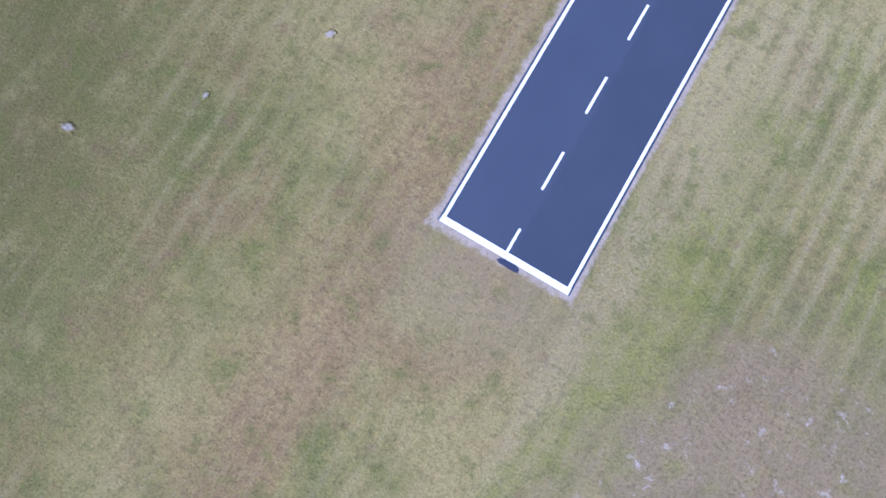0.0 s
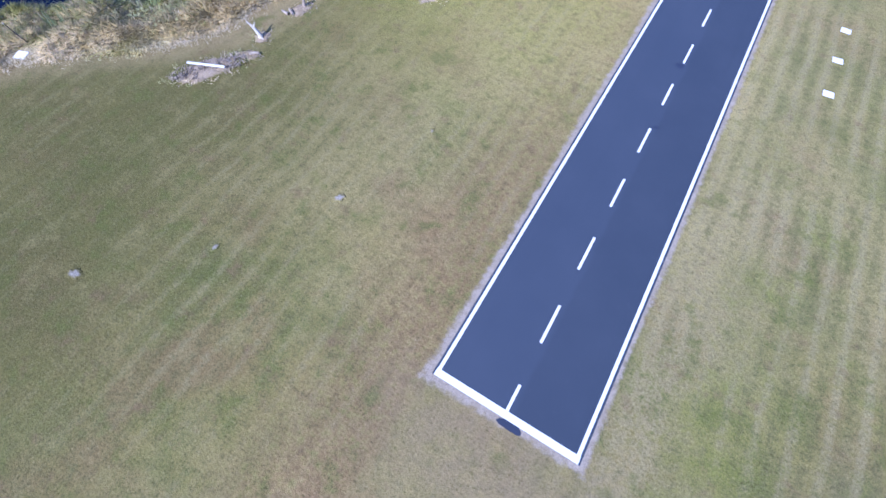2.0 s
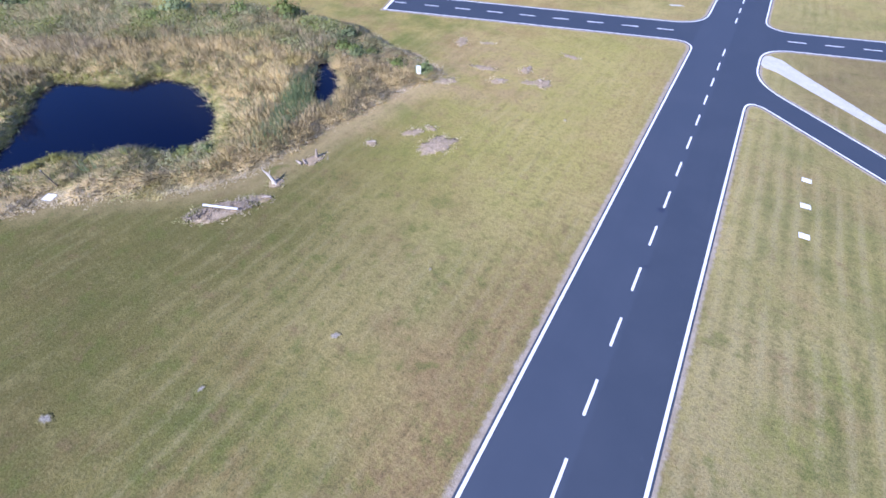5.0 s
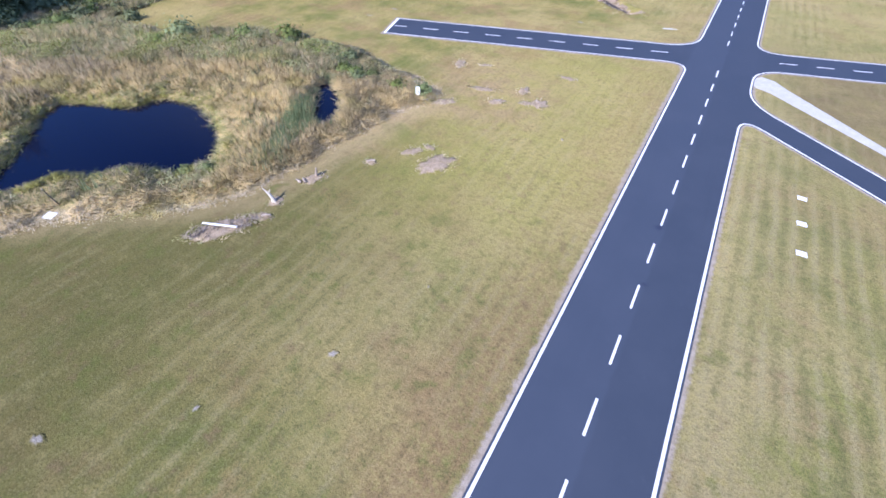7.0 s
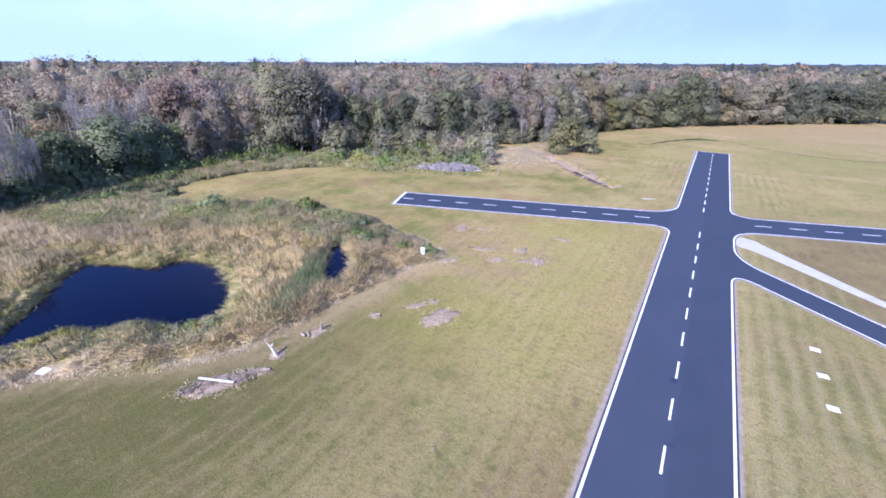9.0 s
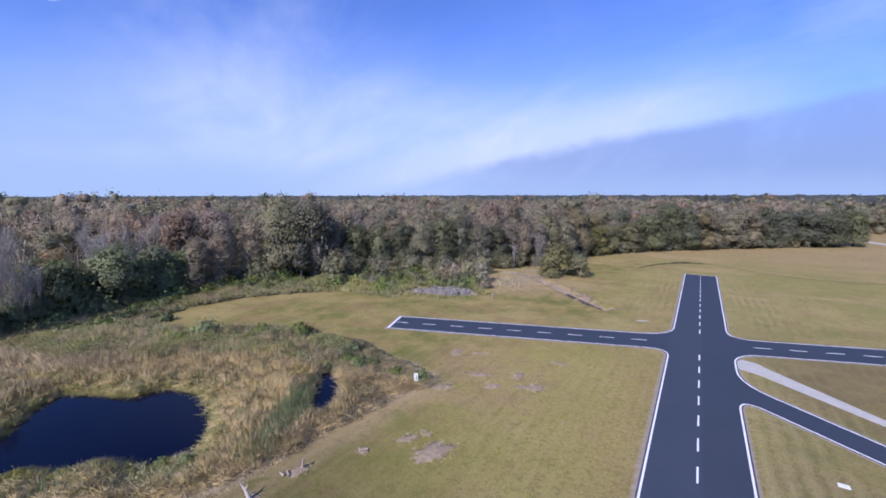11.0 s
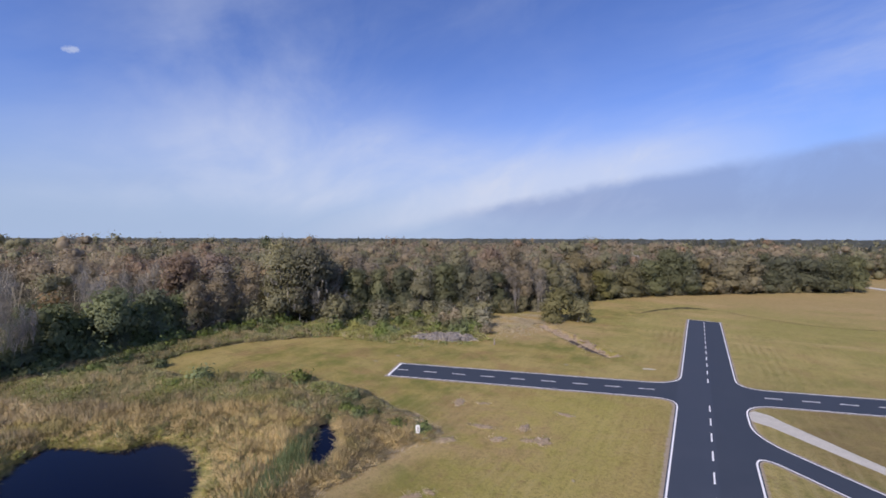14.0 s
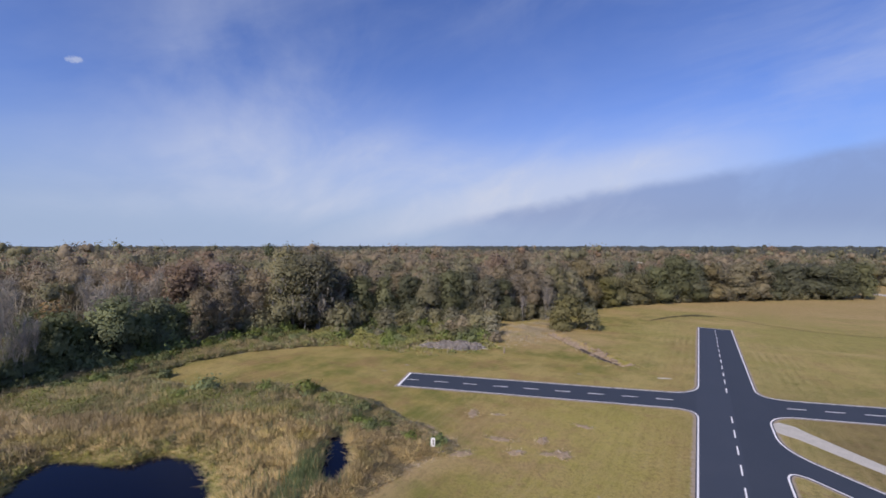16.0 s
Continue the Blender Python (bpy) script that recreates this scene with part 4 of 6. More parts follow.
def bare_meshes(rng, high, spread, mat_wood, mat_twig, twigs=900, size=0.55, radius=0.22, stems=1):
    """A leafless tree: slim stems, rising limbs, and a haze of fine twigs."""
    chunks, tips = [], []
    for s in range(stems):
        foot = np.array([*rng.normal(0, 0.35, 2), 0.0]) * (stems > 1)
        lean = np.array([*rng.normal(0, 0.10 if stems > 1 else 0.04, 2), 1.0])
        tall = high * rng.uniform(0.78, 1.0)
        u = np.linspace(0, 1, 6)[:, None]
        bend = np.array([*rng.normal(0, 0.025 * high, 2), 0.0])
        pts = foot + lean * tall * u + np.sin(u * 3.1) * bend
        chunks.append(tube_arrays(pts, radius * (1 - 0.85 * u[:, 0]) * (1 + 0.5 * np.exp(-u[:, 0] * 14)), 6))
        for k in range(15):
            q = rng.uniform(0.28, 0.96)
            a = np.array([np.interp(q, u[:, 0], pts[:, i]) for i in range(3)])
            t = rng.uniform(0, 6.283)
            way = np.array([math.cos(t) * 0.62 * spread, math.sin(t) * 0.62 * spread, 0.85])
            long = high * (0.10 + 0.26 * (1 - q)) * rng.uniform(0.7, 1.2)
            w = np.linspace(0, 1, 4)[:, None]
            limb = a + way * long * w + np.array([0, 0, 0.18]) * long * w * w
            chunks.append(tube_arrays(limb, radius * 0.36 * (1.1 - 0.6 * q) * (1 - 0.75 * w[:, 0]), 3))
            for e in range(3):
                side = rng.normal(0, 0.55, 3) * [spread, spread, 0.3] + way * 0.6 + [0, 0, 0.35]
                b = limb[1 + rng.randint(3)]
                chunks.append(tube_arrays(np.array([b, b + side * long * 0.3, b + side * long * 0.6]), np.array([0.05, 0.035, 0.015]), 3))
                tips += [(b + side * long * 0.25, side), (b + side * long * 0.55, side)]
    wood = mesh_np("trunk", *join_arrays(chunks), mat_wood, smooth=True)
    at = rng.choice(len(tips), twigs)
    c = np.array([tips[k][0] for k in at]) + rng.normal(0, 0.030 * high, (twigs, 3))
    way = np.array([tips[k][1] for k in at]) * 0.7 + rng.normal(0, 0.38, (twigs, 3)) + [0, 0, 0.35]
    way /= np.linalg.norm(way, axis=1, keepdims=True)
    side = np.cross(way, rng.normal(0, 1, (twigs, 3)))
    side /= np.linalg.norm(side, axis=1, keepdims=True)
    s = size * rng.uniform(0.7, 1.9, (twigs, 1))
    v = np.stack([c - way * s * 0.7, c + side * 0.035, c + way * s, c - side * 0.035], 1).reshape(-1, 3)
    return wood, mesh_np("twig_haze", v, np.arange(4 * twigs).reshape(-1, 4), mat_twig)


def oak_lobes(rng, high, wide, low, count):
    out = []
    for k in range(count):
        a = k / count * 6.283 + rng.uniform(-0.4, 0.4)
        t = rng.uniform(0, 1)
        r = wide * (0.60 - 0.25 * t) * rng.uniform(0.7, 1.1)
        z = high * (low + (0.86 - low) * t)
        s = wide * rng.uniform(0.24, 0.42)
        out.append((math.cos(a) * r, math.sin(a) * r, min(z, high - s * 0.75), s, s * rng.uniform(0.65, 0.95)))
    out.append((0, 0, high - wide * 0.32, wide * 0.46, wide * 0.34))
    return out


TREES = {}


def tree_kind(kind, label, count, seed, make):
    """A few trees of a kind, each with its trunk and its crown; later ones are copies of them."""
    TREES[kind] = []
    for k in range(count):
        rng = np.random.RandomState(seed + k)
        root = thing(kind, label, "tree" if "shrub" not in kind else "bush", group=kind.replace("_", " ") + "s at the woods' edge")
        for name, me in make(rng):
            ob = new(name, me)
            ob.parent = root
            if name in ("hanging_moss", "twig_haze"):
                ob["kind"] = "stuff"
        TREES[kind].append([root, False])


def leafy(mat, wood, high, wide, low, count, leaves, size, radius, gap=0.15):
    def make(rng):
        lobes = oak_lobes(rng, high, wide, low, count)
        return [("trunk", limbs_mesh(rng, high, lobes, radius, wood, rng.uniform(-0.05, 0.05))), ("crown", crown_mesh(rng, lobes, leaves, size, mat, gap))]
    return make


def mossy(rng):
    """A live oak thin enough to show its grey limbs, with hanging moss."""
    lobes = oak_lobes(rng, 20.0, 7.2, 0.34, 12)
    base = leafy(OAK, PALEBARK, 20.0, 7.8, 0.12, 24, 7600, 0.60, 0.45, 0.12)(rng)
    n = 260
    L = np.array(lobes)[rng.randint(0, len(lobes), n)]
    d = rng.normal(0, 1, (n, 3))
    d /= np.linalg.norm(d, axis=1, keepdims=True)
    c = L[:, :3] + d * L[:, 3:4] * 0.95
    long = rng.uniform(0.5, 1.7, (n, 1)) * [[0, 0, 1]]
    w = rng.normal(0, 0.11, (n, 3)) * [1, 1, 0]
    v = np.stack([c - w, c + w, c + w * 0.4 - long, c - w * 0.4 - long], 1).reshape(-1, 3)
    base.append(("hanging_moss", mesh_np("hanging_moss", v, np.arange(4 * n).reshape(-1, 4), TWIG)))
    return base


def bare(high, spread, twigs, mat=None, twig=None, radius=0.22):
    def make(rng):
        a, b = bare_meshes(rng, high * rng.uniform(0.92, 1.08), spread, mat or PALEBARK, twig or TWIG, twigs, 0.55, radius, rng.randint(2, 5))
        return [("trunk", a), ("twig_haze", b)]
    return make


def thin_brown(rng):
    a, b = bare_meshes(rng, 16.0, 1.25, PALEBARK, TWIG, 700, 0.6, 0.24)
    lobes = oak_lobes(rng, 16.5, 5.0, 0.22, 12)
    return [("trunk", a), ("twig_haze", b), ("crown", crown_mesh(rng, lobes, 3600, 0.54, BROWN, 0.16))]


def pine(rng):
    lobes = [(rng.uniform(-0.8, 0.8), rng.uniform(-0.8, 0.8), 23 - k * 0.9, 0.7 + k * 0.32, 0.75) for k in range(7)]
    return [("trunk", limbs_mesh(rng, 24.0, lobes, 0.3, BARK)), ("crown", crown_mesh(rng, lobes, 1400, 0.7, DEEP, 0.1))]


tree_kind("live_oak", "grey-green live oak with hanging moss and pale limbs", 4, 10, mossy)
tree_kind("dark_oak", "dense dark green oak at the field's edge", 3, 30, leafy(DARKOAK, BARK, 18.5, 7.6, 0.08, 24, 7400, 0.60, 0.4, 0.05))
tree_kind("evergreen_tree", "dark green broadleaf tree with a low dense crown", 3, 50, leafy(DEEP, BARK, 13.5, 6.0, 0.06, 22, 4200, 0.66, 0.25, 0.06))
tree_kind("olive_tree_crowned", "olive and yellowish broad tree reaching the grass", 3, 70, leafy(OLIVE, BARK, 16.5, 7.4, 0.06, 22, 7000, 0.62, 0.35, 0.04))
tree_kind("tawny_tree", "broad tawny brown and olive tree reaching the grass", 3, 80, leafy(TAWNY, BARK, 17.0, 7.2, 0.07, 22, 5600, 0.58, 0.3, 0.08))
tree_kind("brown_tree", "thin brown winter tree with fine pale twigs", 3, 90, thin_brown)
tree_kind("bare_tree", "leafless pale grey tree with upright limbs", 4, 110, bare(18.0, 0.50, 1300, radius=0.13))
tree_kind("slim_bare_tree", "slim leafless tree with pale upright stems beside the marsh", 3, 120, bare(18.0, 0.32, 330, radius=0.15))
tree_kind("rust_tree", "rust-orange autumn tree in the woods", 2, 130, leafy(RUST, BARK, 16.5, 5.4, 0.25, 11, 3600, 0.6, 0.3, 0.15))
tree_kind("golden_tree", "small golden-leaved tree among dark evergreens", 1, 140, leafy(GOLD, BARK, 9.5, 2.3, 0.45, 7, 700, 0.6, 0.18, 0.2))
tree_kind("tall_pine", "tall dark pine standing above the woods", 1, 150, pine)
tree_kind("edge_shrub", "rounded dull green shrub before the oaks", 3, 160, leafy(OAK, BARK, 6.2, 3.3, 0.06, 11, 1200, 0.56, 0.10, 0.05))
tree_kind("brown_shrub", "reddish brown leafless shrub beside the debris heap", 2, 190, leafy(BROWN, BARK, 4.4, 2.8, 0.05, 10, 1100, 0.40, 0.08, 0.2))
tree_kind("olive_shrub", "green shrub with grey twigs at the ditch", 2, 170, leafy(OLIVE, PALEBARK, 6.8, 4.2, 0.04, 12, 2800, 0.46, 0.14, 0.12))
tree_kind("green_shrub", "low bright green shrub in the brush", 3, 180, leafy(GREENLEAF, BARK, 1.5, 1.9, 0.02, 9, 460, 0.46, 0.03, 0.0))


def plant(kind, x, y, size=1.0, tall=1.0, rng=random):
    """Stands a tree of the kind at a place; the first use takes the tree itself."""
    row = rng.choice(TREES[kind])
    m = pose(x, y, float(ground_height(np.array([x]), np.array([y]))[0]) - 0.05, 0, 0, rng.uniform(0, 360))
    grow = (size, size, size * tall)
    if not row[1]:
        row[1] = True
        row[0].matrix_basis = m
        row[0].scale = grow
        return row[0]
    ob = copy_thing(row[0], m)
    ob.scale = grow
    return ob


def polar(x, y):
    return math.degrees(math.atan2(-(x - EYE[0]), y - EYE[1])), math.hypot(x - EYE[0], y - EYE[1])


FRONT = sorted(polar(x, y) for x, y in EDGE)
FRONT_A, FRONT_R = np.array([a for a, r in FRONT]), np.array([r for a, r in FRONT])


def mix_at(s):
    """What grows along the woods' edge, s running from the marsh's side (0) to the far field (1)."""
    if s < 0.175:
        return [("bare_tree", 4), ("brown_tree", 1)], [("bare_tree", 5), ("brown_tree", 2)]
    if s < 0.245:
        return [("evergreen_tree", 1)], [("bare_tree", 5), ("evergreen_tree", 1)]
    if s < 0.31:
        return [("brown_tree", 5), ("live_oak", 1)], [("dark_oak", 3), ("brown_tree", 3), ("rust_tree", 2), ("olive_tree_crowned", 2)]
    if s < 0.36:
        return [("live_oak", 3), ("brown_tree", 1)], [("live_oak", 3), ("brown_tree", 3)]
    if s < 0.50:
        return [("dark_oak", 6), ("live_oak", 3)], [("brown_tree", 4), ("live_oak", 3), ("rust_tree", 1)]
    if s < 0.58:
        return [("live_oak", 3), ("brown_tree", 3)], [("brown_tree", 5), ("tawny_tree", 1), ("rust_tree", 1)]
    if s < 0.63:
        return [("tawny_tree", 3), ("live_oak", 2)], [("brown_tree", 3), ("tawny_tree", 2)]
    if s < 0.71:
        return [("olive_tree_crowned", 1)], [("tawny_tree", 3), ("brown_tree", 2)]
    if s < 0.78:
        return [("dark_oak", 1)], [("dark_oak", 2), ("brown_tree", 2)]
    if s < 0.89:
        return [("tawny_tree", 5), ("live_oak", 1)], [("tawny_tree", 3), ("brown_tree", 2)]
    return [("dark_oak", 7), ("live_oak", 1)], [("dark_oak", 4), ("brown_tree", 2)]


def plant_edge():
    r = random.Random(5)
    line = [Vector(p) for p in EDGE]
    cum = [0.0]
    for a, b in zip(line, line[1:]):
        cum.append(cum[-1] + (b - a).length)
    total = cum[-1]

    def at(d):
        for k in range(len(line) - 1):
            if d <= cum[k + 1]:
                break
        w = (line[k + 1] - line[k]).normalized()
        return line[k] + w * (d - cum[k]), Vector((-w.y, w.x))

    def draw(options):
        names = [n for n, w in options for _ in range(w)]
        return r.choice(names)

    for row, (off, gap) in enumerate(((4.0, 7.6), (13.0, 9.0), (24.0, 11.0))):
        d = 50.0 + row
        while d < total:
            p, n = at(d)
            q = p + n * (off + r.uniform(-1.8, 1.8))
            s = d / total
            kind = draw(mix_at(s)[0 if row == 0 else 1])
            size = r.uniform(0.82, 1.12)
            grow = 1.0
            if kind not in ("bare_tree", "evergreen_tree"):
                grow = 1.10 if s < 0.31 else 1.14 if s < 0.36 else 1.06 if s < 0.58 else 0.88 if kind == "olive_tree_crowned" else 1.0
                if row == 0 and (s < 0.31 or 0.36 < s < 0.60):
                    grow = 0.86
                if row and 0.40 < s < 0.64:
                    grow = 1.2
            broad = 1.30 if s > 0.62 and row == 0 else 1.0
            plant(kind, q.x, q.y, size * grow * broad, r.uniform(0.92, 1.08) / broad, r)
            d += gap * r.uniform(0.75, 1.25) * (1.25 if s > 0.58 else 1.0) * (0.5 + 0.5 * broad)


plant_edge()


def plant_marked():
    """Trees and shrubs that stand out singly."""
    r = random.Random(9)
    plant("tall_pine", -232, 168, 1.16, 1.0, r)
    plant("golden_tree", -123.5, 32.0, 1.35, 1.0, r)
    for x, y, s, t in ((-93.5, 88.5, 1.55, 0.92), (-97.0, 94.0, 1.2, 0.9), (-86.5, 99.5, 1.1, 1.0), (-82.5, 111.0, 0.95, 1.0), (-74.0, 117.5, 0.9, 1.05), (-68.0, 122.0, 0.9, 0.9), (-63.5, 125.5, 1.05, 0.85), (-78.5, 114.5, 1.0, 0.9)):
        plant("edge_shrub", x, y, s, t, r)
    for k in range(26):
        x, y = r.uniform(-97, -55), r.uniform(90, 116)
        plant("edge_shrub", x, y + 10 if -70 < x and y < 100 else y, r.uniform(0.3, 0.62), r.uniform(0.8, 1.1), r)
    for x, y, s in ((-71.5, 99.5, 0.62), (-68.0, 101.5, 0.7), (-64.5, 102.0, 0.5)):
        plant("edge_shrub", x, y, s, 0.9, r)
    for x, y, s in ((-68.5, 107.0, 1.1), (-65.0, 109.0, 1.35), (-53.0, 105.5, 0.7), (-55.5, 103.5, 0.6)):
        plant("brown_shrub", x, y, s, 1.0, r)
    for x, y, s in ((-61.0, 111.0, 1.05), (-57.5, 112.5, 0.95), (-70.5, 112.0, 0.9)):
        plant("edge_shrub", x, y, s, 0.95, r)
    for x, y, s in ((-107.0, 86.0, 0.7), (-105.0, 90.0, 0.62)):
        plant("bare_tree", x, y, s, 1.0, r)
    plant("olive_shrub", -41.0, 134.5, 1.55, 1.0, r)
    plant("olive_shrub", -35.5, 138.0, 1.2, 0.9, r)
    plant("olive_shrub", -45.0, 141.0, 0.9, 0.8, r)
    for x, y, s in ((-14.0, 233.0, 1.2), (-7.0, 240.0, 1.1), (61.0, 298.0, 1.05), (69.0, 302.0, 1.0)):
        plant("dark_oak", x, y, s, 1.0, r)
    for k in range(4):
        t = r.random()
        i = r.randrange(7, 12)
        plant("slim_bare_tree", EDGE[i][0] * (1 - t) + EDGE[i + 1][0] * t + 0.5, EDGE[i][1] * (1 - t) + EDGE[i + 1][1] * t - 0.5, r.uniform(0.45, 0.7), 1.0, r)
    plant("slim_bare_tree", -63.5, 143.0, 0.55, 1.0, r)
    for x, y, s in ((-115.0, 26.5, 0.62), (-117.0, 21.0, 0.9), (-113.5, 25.0, 0.5), (-116.5, 15.0, 0.8)):
        plant("slim_bare_tree", x, y, s, 1.05, r)
    for x, y, s in ((-112.0, 18.5, 0.5), (-113.5, 22.5, 0.45), (-111.5, 14.0, 0.55), (-114.5, 26.0, 0.5), (-110.0, 9.5, 0.5)):
        plant("evergreen_tree", x, y, s, 0.9, r)
    # the dense evergreen stand at the marsh's corner
    for k in range(22):
        t = k / 21
        x, y = float(np.interp(t, [0, 0.4, 1], [-117.0, -121.0, -119.0])), 27 + 33 * t
        plant("evergreen_tree", x + r.uniform(-4.5, 1.5), y + r.uniform(-1.5, 1.5), r.uniform(0.66, 0.86) * (0.85 + 0.15 * t), r.uniform(0.95, 1.1), r)
    for k in range(20):      # undergrowth below the brown trees
        t = r.random()
        x, y = float(np.interp(t, [0, 0.6, 1], [-117.0, -114.5, -112.0])), 56 + 27 * t
        plant(r.choice(["edge_shrub", "brown_shrub", "edge_shrub"]), x + r.uniform(-4, 1), y + r.uniform(-1, 1), r.uniform(0.6, 1.1), r.uniform(0.9, 1.2), r)
    # understorey along the woods' foot
    for k in range(140):
        i = r.randrange(3, len(EDGE) - 1)
        t = r.random()
        x, y = (EDGE[i][c] * (1 - t) + EDGE[i + 1][c] * t for c in (0, 1))
        left = i < 7
        plant("green_shrub" if left else "edge_shrub", x + r.uniform(-1.5, 1.5) - 1.0, y + r.uniform(-1.5, 1.5) + 1.0,
              r.uniform(0.9, 1.9) if left else r.uniform(0.45, 0.95), r.uniform(0.8, 1.1), r)
    for k in range(28, 46, 2):
        t = k / 45
        plant("evergreen_tree", -109.0 - 6 * t + r.uniform(-3, 1), 4 + 36 * t + r.uniform(-3, 3), r.uniform(0.22, 0.45), r.uniform(0.8, 1.1), r)
    # low shrubs along the brush between marsh and woods, and on the green mound
    for k in range(46):
        t = k / 45
        x, y = -110.5 + 6 * math.sin(t * 9), 24 + 62 * t
        plant("green_shrub", x + r.uniform(-2, 5), y + r.uniform(-2, 2), r.uniform(0.5, 1.1), 1.0, r)
    for k in range(30):
        x = r.uniform(-100, -36)
        y = float(np.interp(x, [-100, -85, -74, -62, -52, -45, -36], [38, 37, 46, 50, 50, 47.5, 45.5])) + r.uniform(-4, 0)
        plant("green_shrub", x, y, r.uniform(0.35, 0.75), 0.9, r)
    for k in range(34):
        x, y = r.uniform(-96, -54), r.uniform(84, 112)
        plant("green_shrub", x, y + 14 if -71 < x and y < 99 else y, r.uniform(0.7, 1.5), 1.3, r)
    for x, y, s in ((-34.6, 45.4, 0.7), (-80.5, 40.5, 1.25), (-72.5, 46.5, 0.9), (-65.0, 50.0, 1.15), (-96.0, 41.0, 0.9), (-45.8, 15.6, 0.45), (-44.0, 17.0, 0.4)):
        plant("green_shrub", x, y, s, 1.0, r)


plant_marked()


def build_woods():
    """The woods behind the edge, and the far canopy to the skyline."""
    rng = np.random.RandomState(12)
    names = ["brown", "grey", "olive", "oak", "rust"]
    mats = {"brown": FARBROWN, "grey": TWIG, "olive": OLIVE, "oak": OAK, "rust": RUST}
    n = 3800
    az = rng.uniform(-25, 80, n)
    r = rng.uniform(120, 640, n)
    front = np.interp(az, FRONT_A, FRONT_R) + 32
    ok = (r > front) & ~((az < -12.0) & (r < 432)) & (rng.uniform(0, 1, n) < np.clip(r / 300, 0.45, 1.0))
    az, r, front = az[ok], r[ok], front[ok]
    x, y = EYE[0] - np.sin(np.radians(az)) * r, EYE[1] + np.cos(np.radians(az)) * r
    deep = r - front
    # stands of a kind: bare grey ones behind the marsh, tan and rust ones behind the oaks, dark ones beyond the road
    grove, tint = rough2(x, y, 34.0, 21), rough2(x, y, 22.0, 27)
    w = np.stack([1.1 + 1.2 * (grove > 0) + 0.9 * (az < 30), 0.4 + 4.0 * (az > 58) * (deep < 75) + 0.5 * (tint > 0.7), 0.5 + 1.9 * (grove < -0.3) * (az > 25) + 0.4 * (az < 5),
                  0.45 + 1.6 * (tint < -0.4) + 7.0 * (az < -9) + 1.2 * (deep > 330), 0.22 + 1.5 * (tint > 0.35) * (grove > 0.1) * (az > -8)], 1)
    which = (rng.uniform(0, 1, len(x))[:, None] > np.cumsum(w / w.sum(1, keepdims=True), 1)).sum(1).clip(0, 4)
    lift, lie = 2.2 * rough2(x, y, 40.0, 35), ground_height(x, y)
    for n, name in enumerate(names):
        chunks = []
        for k in np.where(which == n)[0]:
            near, mid = deep[k] < 90, deep[k] < 230
            high = rng.uniform(15.0, 20.5) + lift[k] + (rng.uniform(3, 8) if rng.uniform() < (0.14 if az[k] < 14 else 0.03) and r[k] > 280 else 0)
            wide = rng.uniform(4.2, 7.2) * (0.75 if name == "grey" else 1.0)
            base = np.array([x[k], y[k], lie[k]])
            if name == "grey":
                q, long, t = (300, 1.6, 0.045) if near else (130, 2.3, 0.10)
                way = rng.normal(0, 0.33, (q, 3)) + [0, 0, 0.8]
                way /= np.linalg.norm(way, axis=1, keepdims=True)
                u = rng.uniform(0.15, 1, (q, 1)) ** 0.7
                c = base + way * [1.25, 1.25, 1] * (high * u) + rng.normal(0, 0.5, (q, 3))
                way = way * 0.6 + rng.normal(0, 0.28, (q, 3)) + [0, 0, 0.25]
                if near:
                    limbs = rng.normal(0, 0.16, (9, 3)) + [0, 0, 0.95]
                    c, way = np.concatenate([c, base + limbs * high * 0.45]), np.concatenate([way, limbs * high * 0.28])
                    t = np.concatenate([np.full(q, t), np.full(9, 0.10)])[:, None]
                    long = np.concatenate([np.full(q, long), np.full(9, 1.6)])[:, None]
                    q += 9
                side = np.cross(way, rng.normal(0, 1, (q, 3)))
                side /= np.linalg.norm(side, axis=1, keepdims=True)
                v = np.stack([c - way * long * 0.5 - side * t, c - way * long * 0.5 + side * t, c + way * long], 1).reshape(-1, 3)
                nm = np.repeat((c - base - [0, 0, high * 0.5]) / [[high * 0.3, high * 0.3, high * 0.5]] + [0, -0.4, 0.3], 3, 0)
                chunks.append((v, np.arange(3 * q).reshape(-1, 3), nm / np.linalg.norm(nm, axis=1, keepdims=True)))
                continue
            q, size = (640, 0.66) if near else (210, 1.05) if mid else (70, 1.85)
            lobes = np.concatenate([rng.normal(0, wide * 0.42, (7, 2)), -np.abs(rng.normal(0, wide * 0.45, (7, 1)))], 1)
            lobes[0] = 0
            if az[k] < -9:       # crowns that reach the ground beyond the road
                lobes[:, 2] = rng.uniform(-high * 0.8, 0, 7)
            rad = wide * rng.uniform(0.42, 0.66, 7)
            each = 5
            q = q // each
            pick = rng.randint(0, 7, q)
            d = rng.normal(0, 1, (q, 3))
            d[:, 2] = np.abs(d[:, 2]) * 0.9 - 0.15
            d[:, 1] -= 0.25
            d /= np.linalg.norm(d, axis=1, keepdims=True)
            c = base + [0, 0, high - wide * 0.55] + lobes[pick] + d * (rad[pick] * rng.uniform(0.66, 1.16, q))[:, None]
            off = rng.normal(0, 1, (q * each, 3)) * [1, 1, 0.7]
            c = np.repeat(c, each, 0) + off * size * 1.3
            o = np.repeat(d * 0.5 + lobes[pick] / wide * 0.6, each, 0) + off * 0.25 + [0, 0, 0.40]
            chunks.append(soft_leaves(rng, c, o, size, 0.8, 0.35, 0.92))
            for j in range(5 if near else 3 if mid else 2):
                chunks.append(soft_mass(rng, base + [0, 0, high - wide * 0.58] + lobes[j], rad[j] * (0.62 if near else 0.74), rad[j] * (0.62 if near else 0.74), 4, 6))
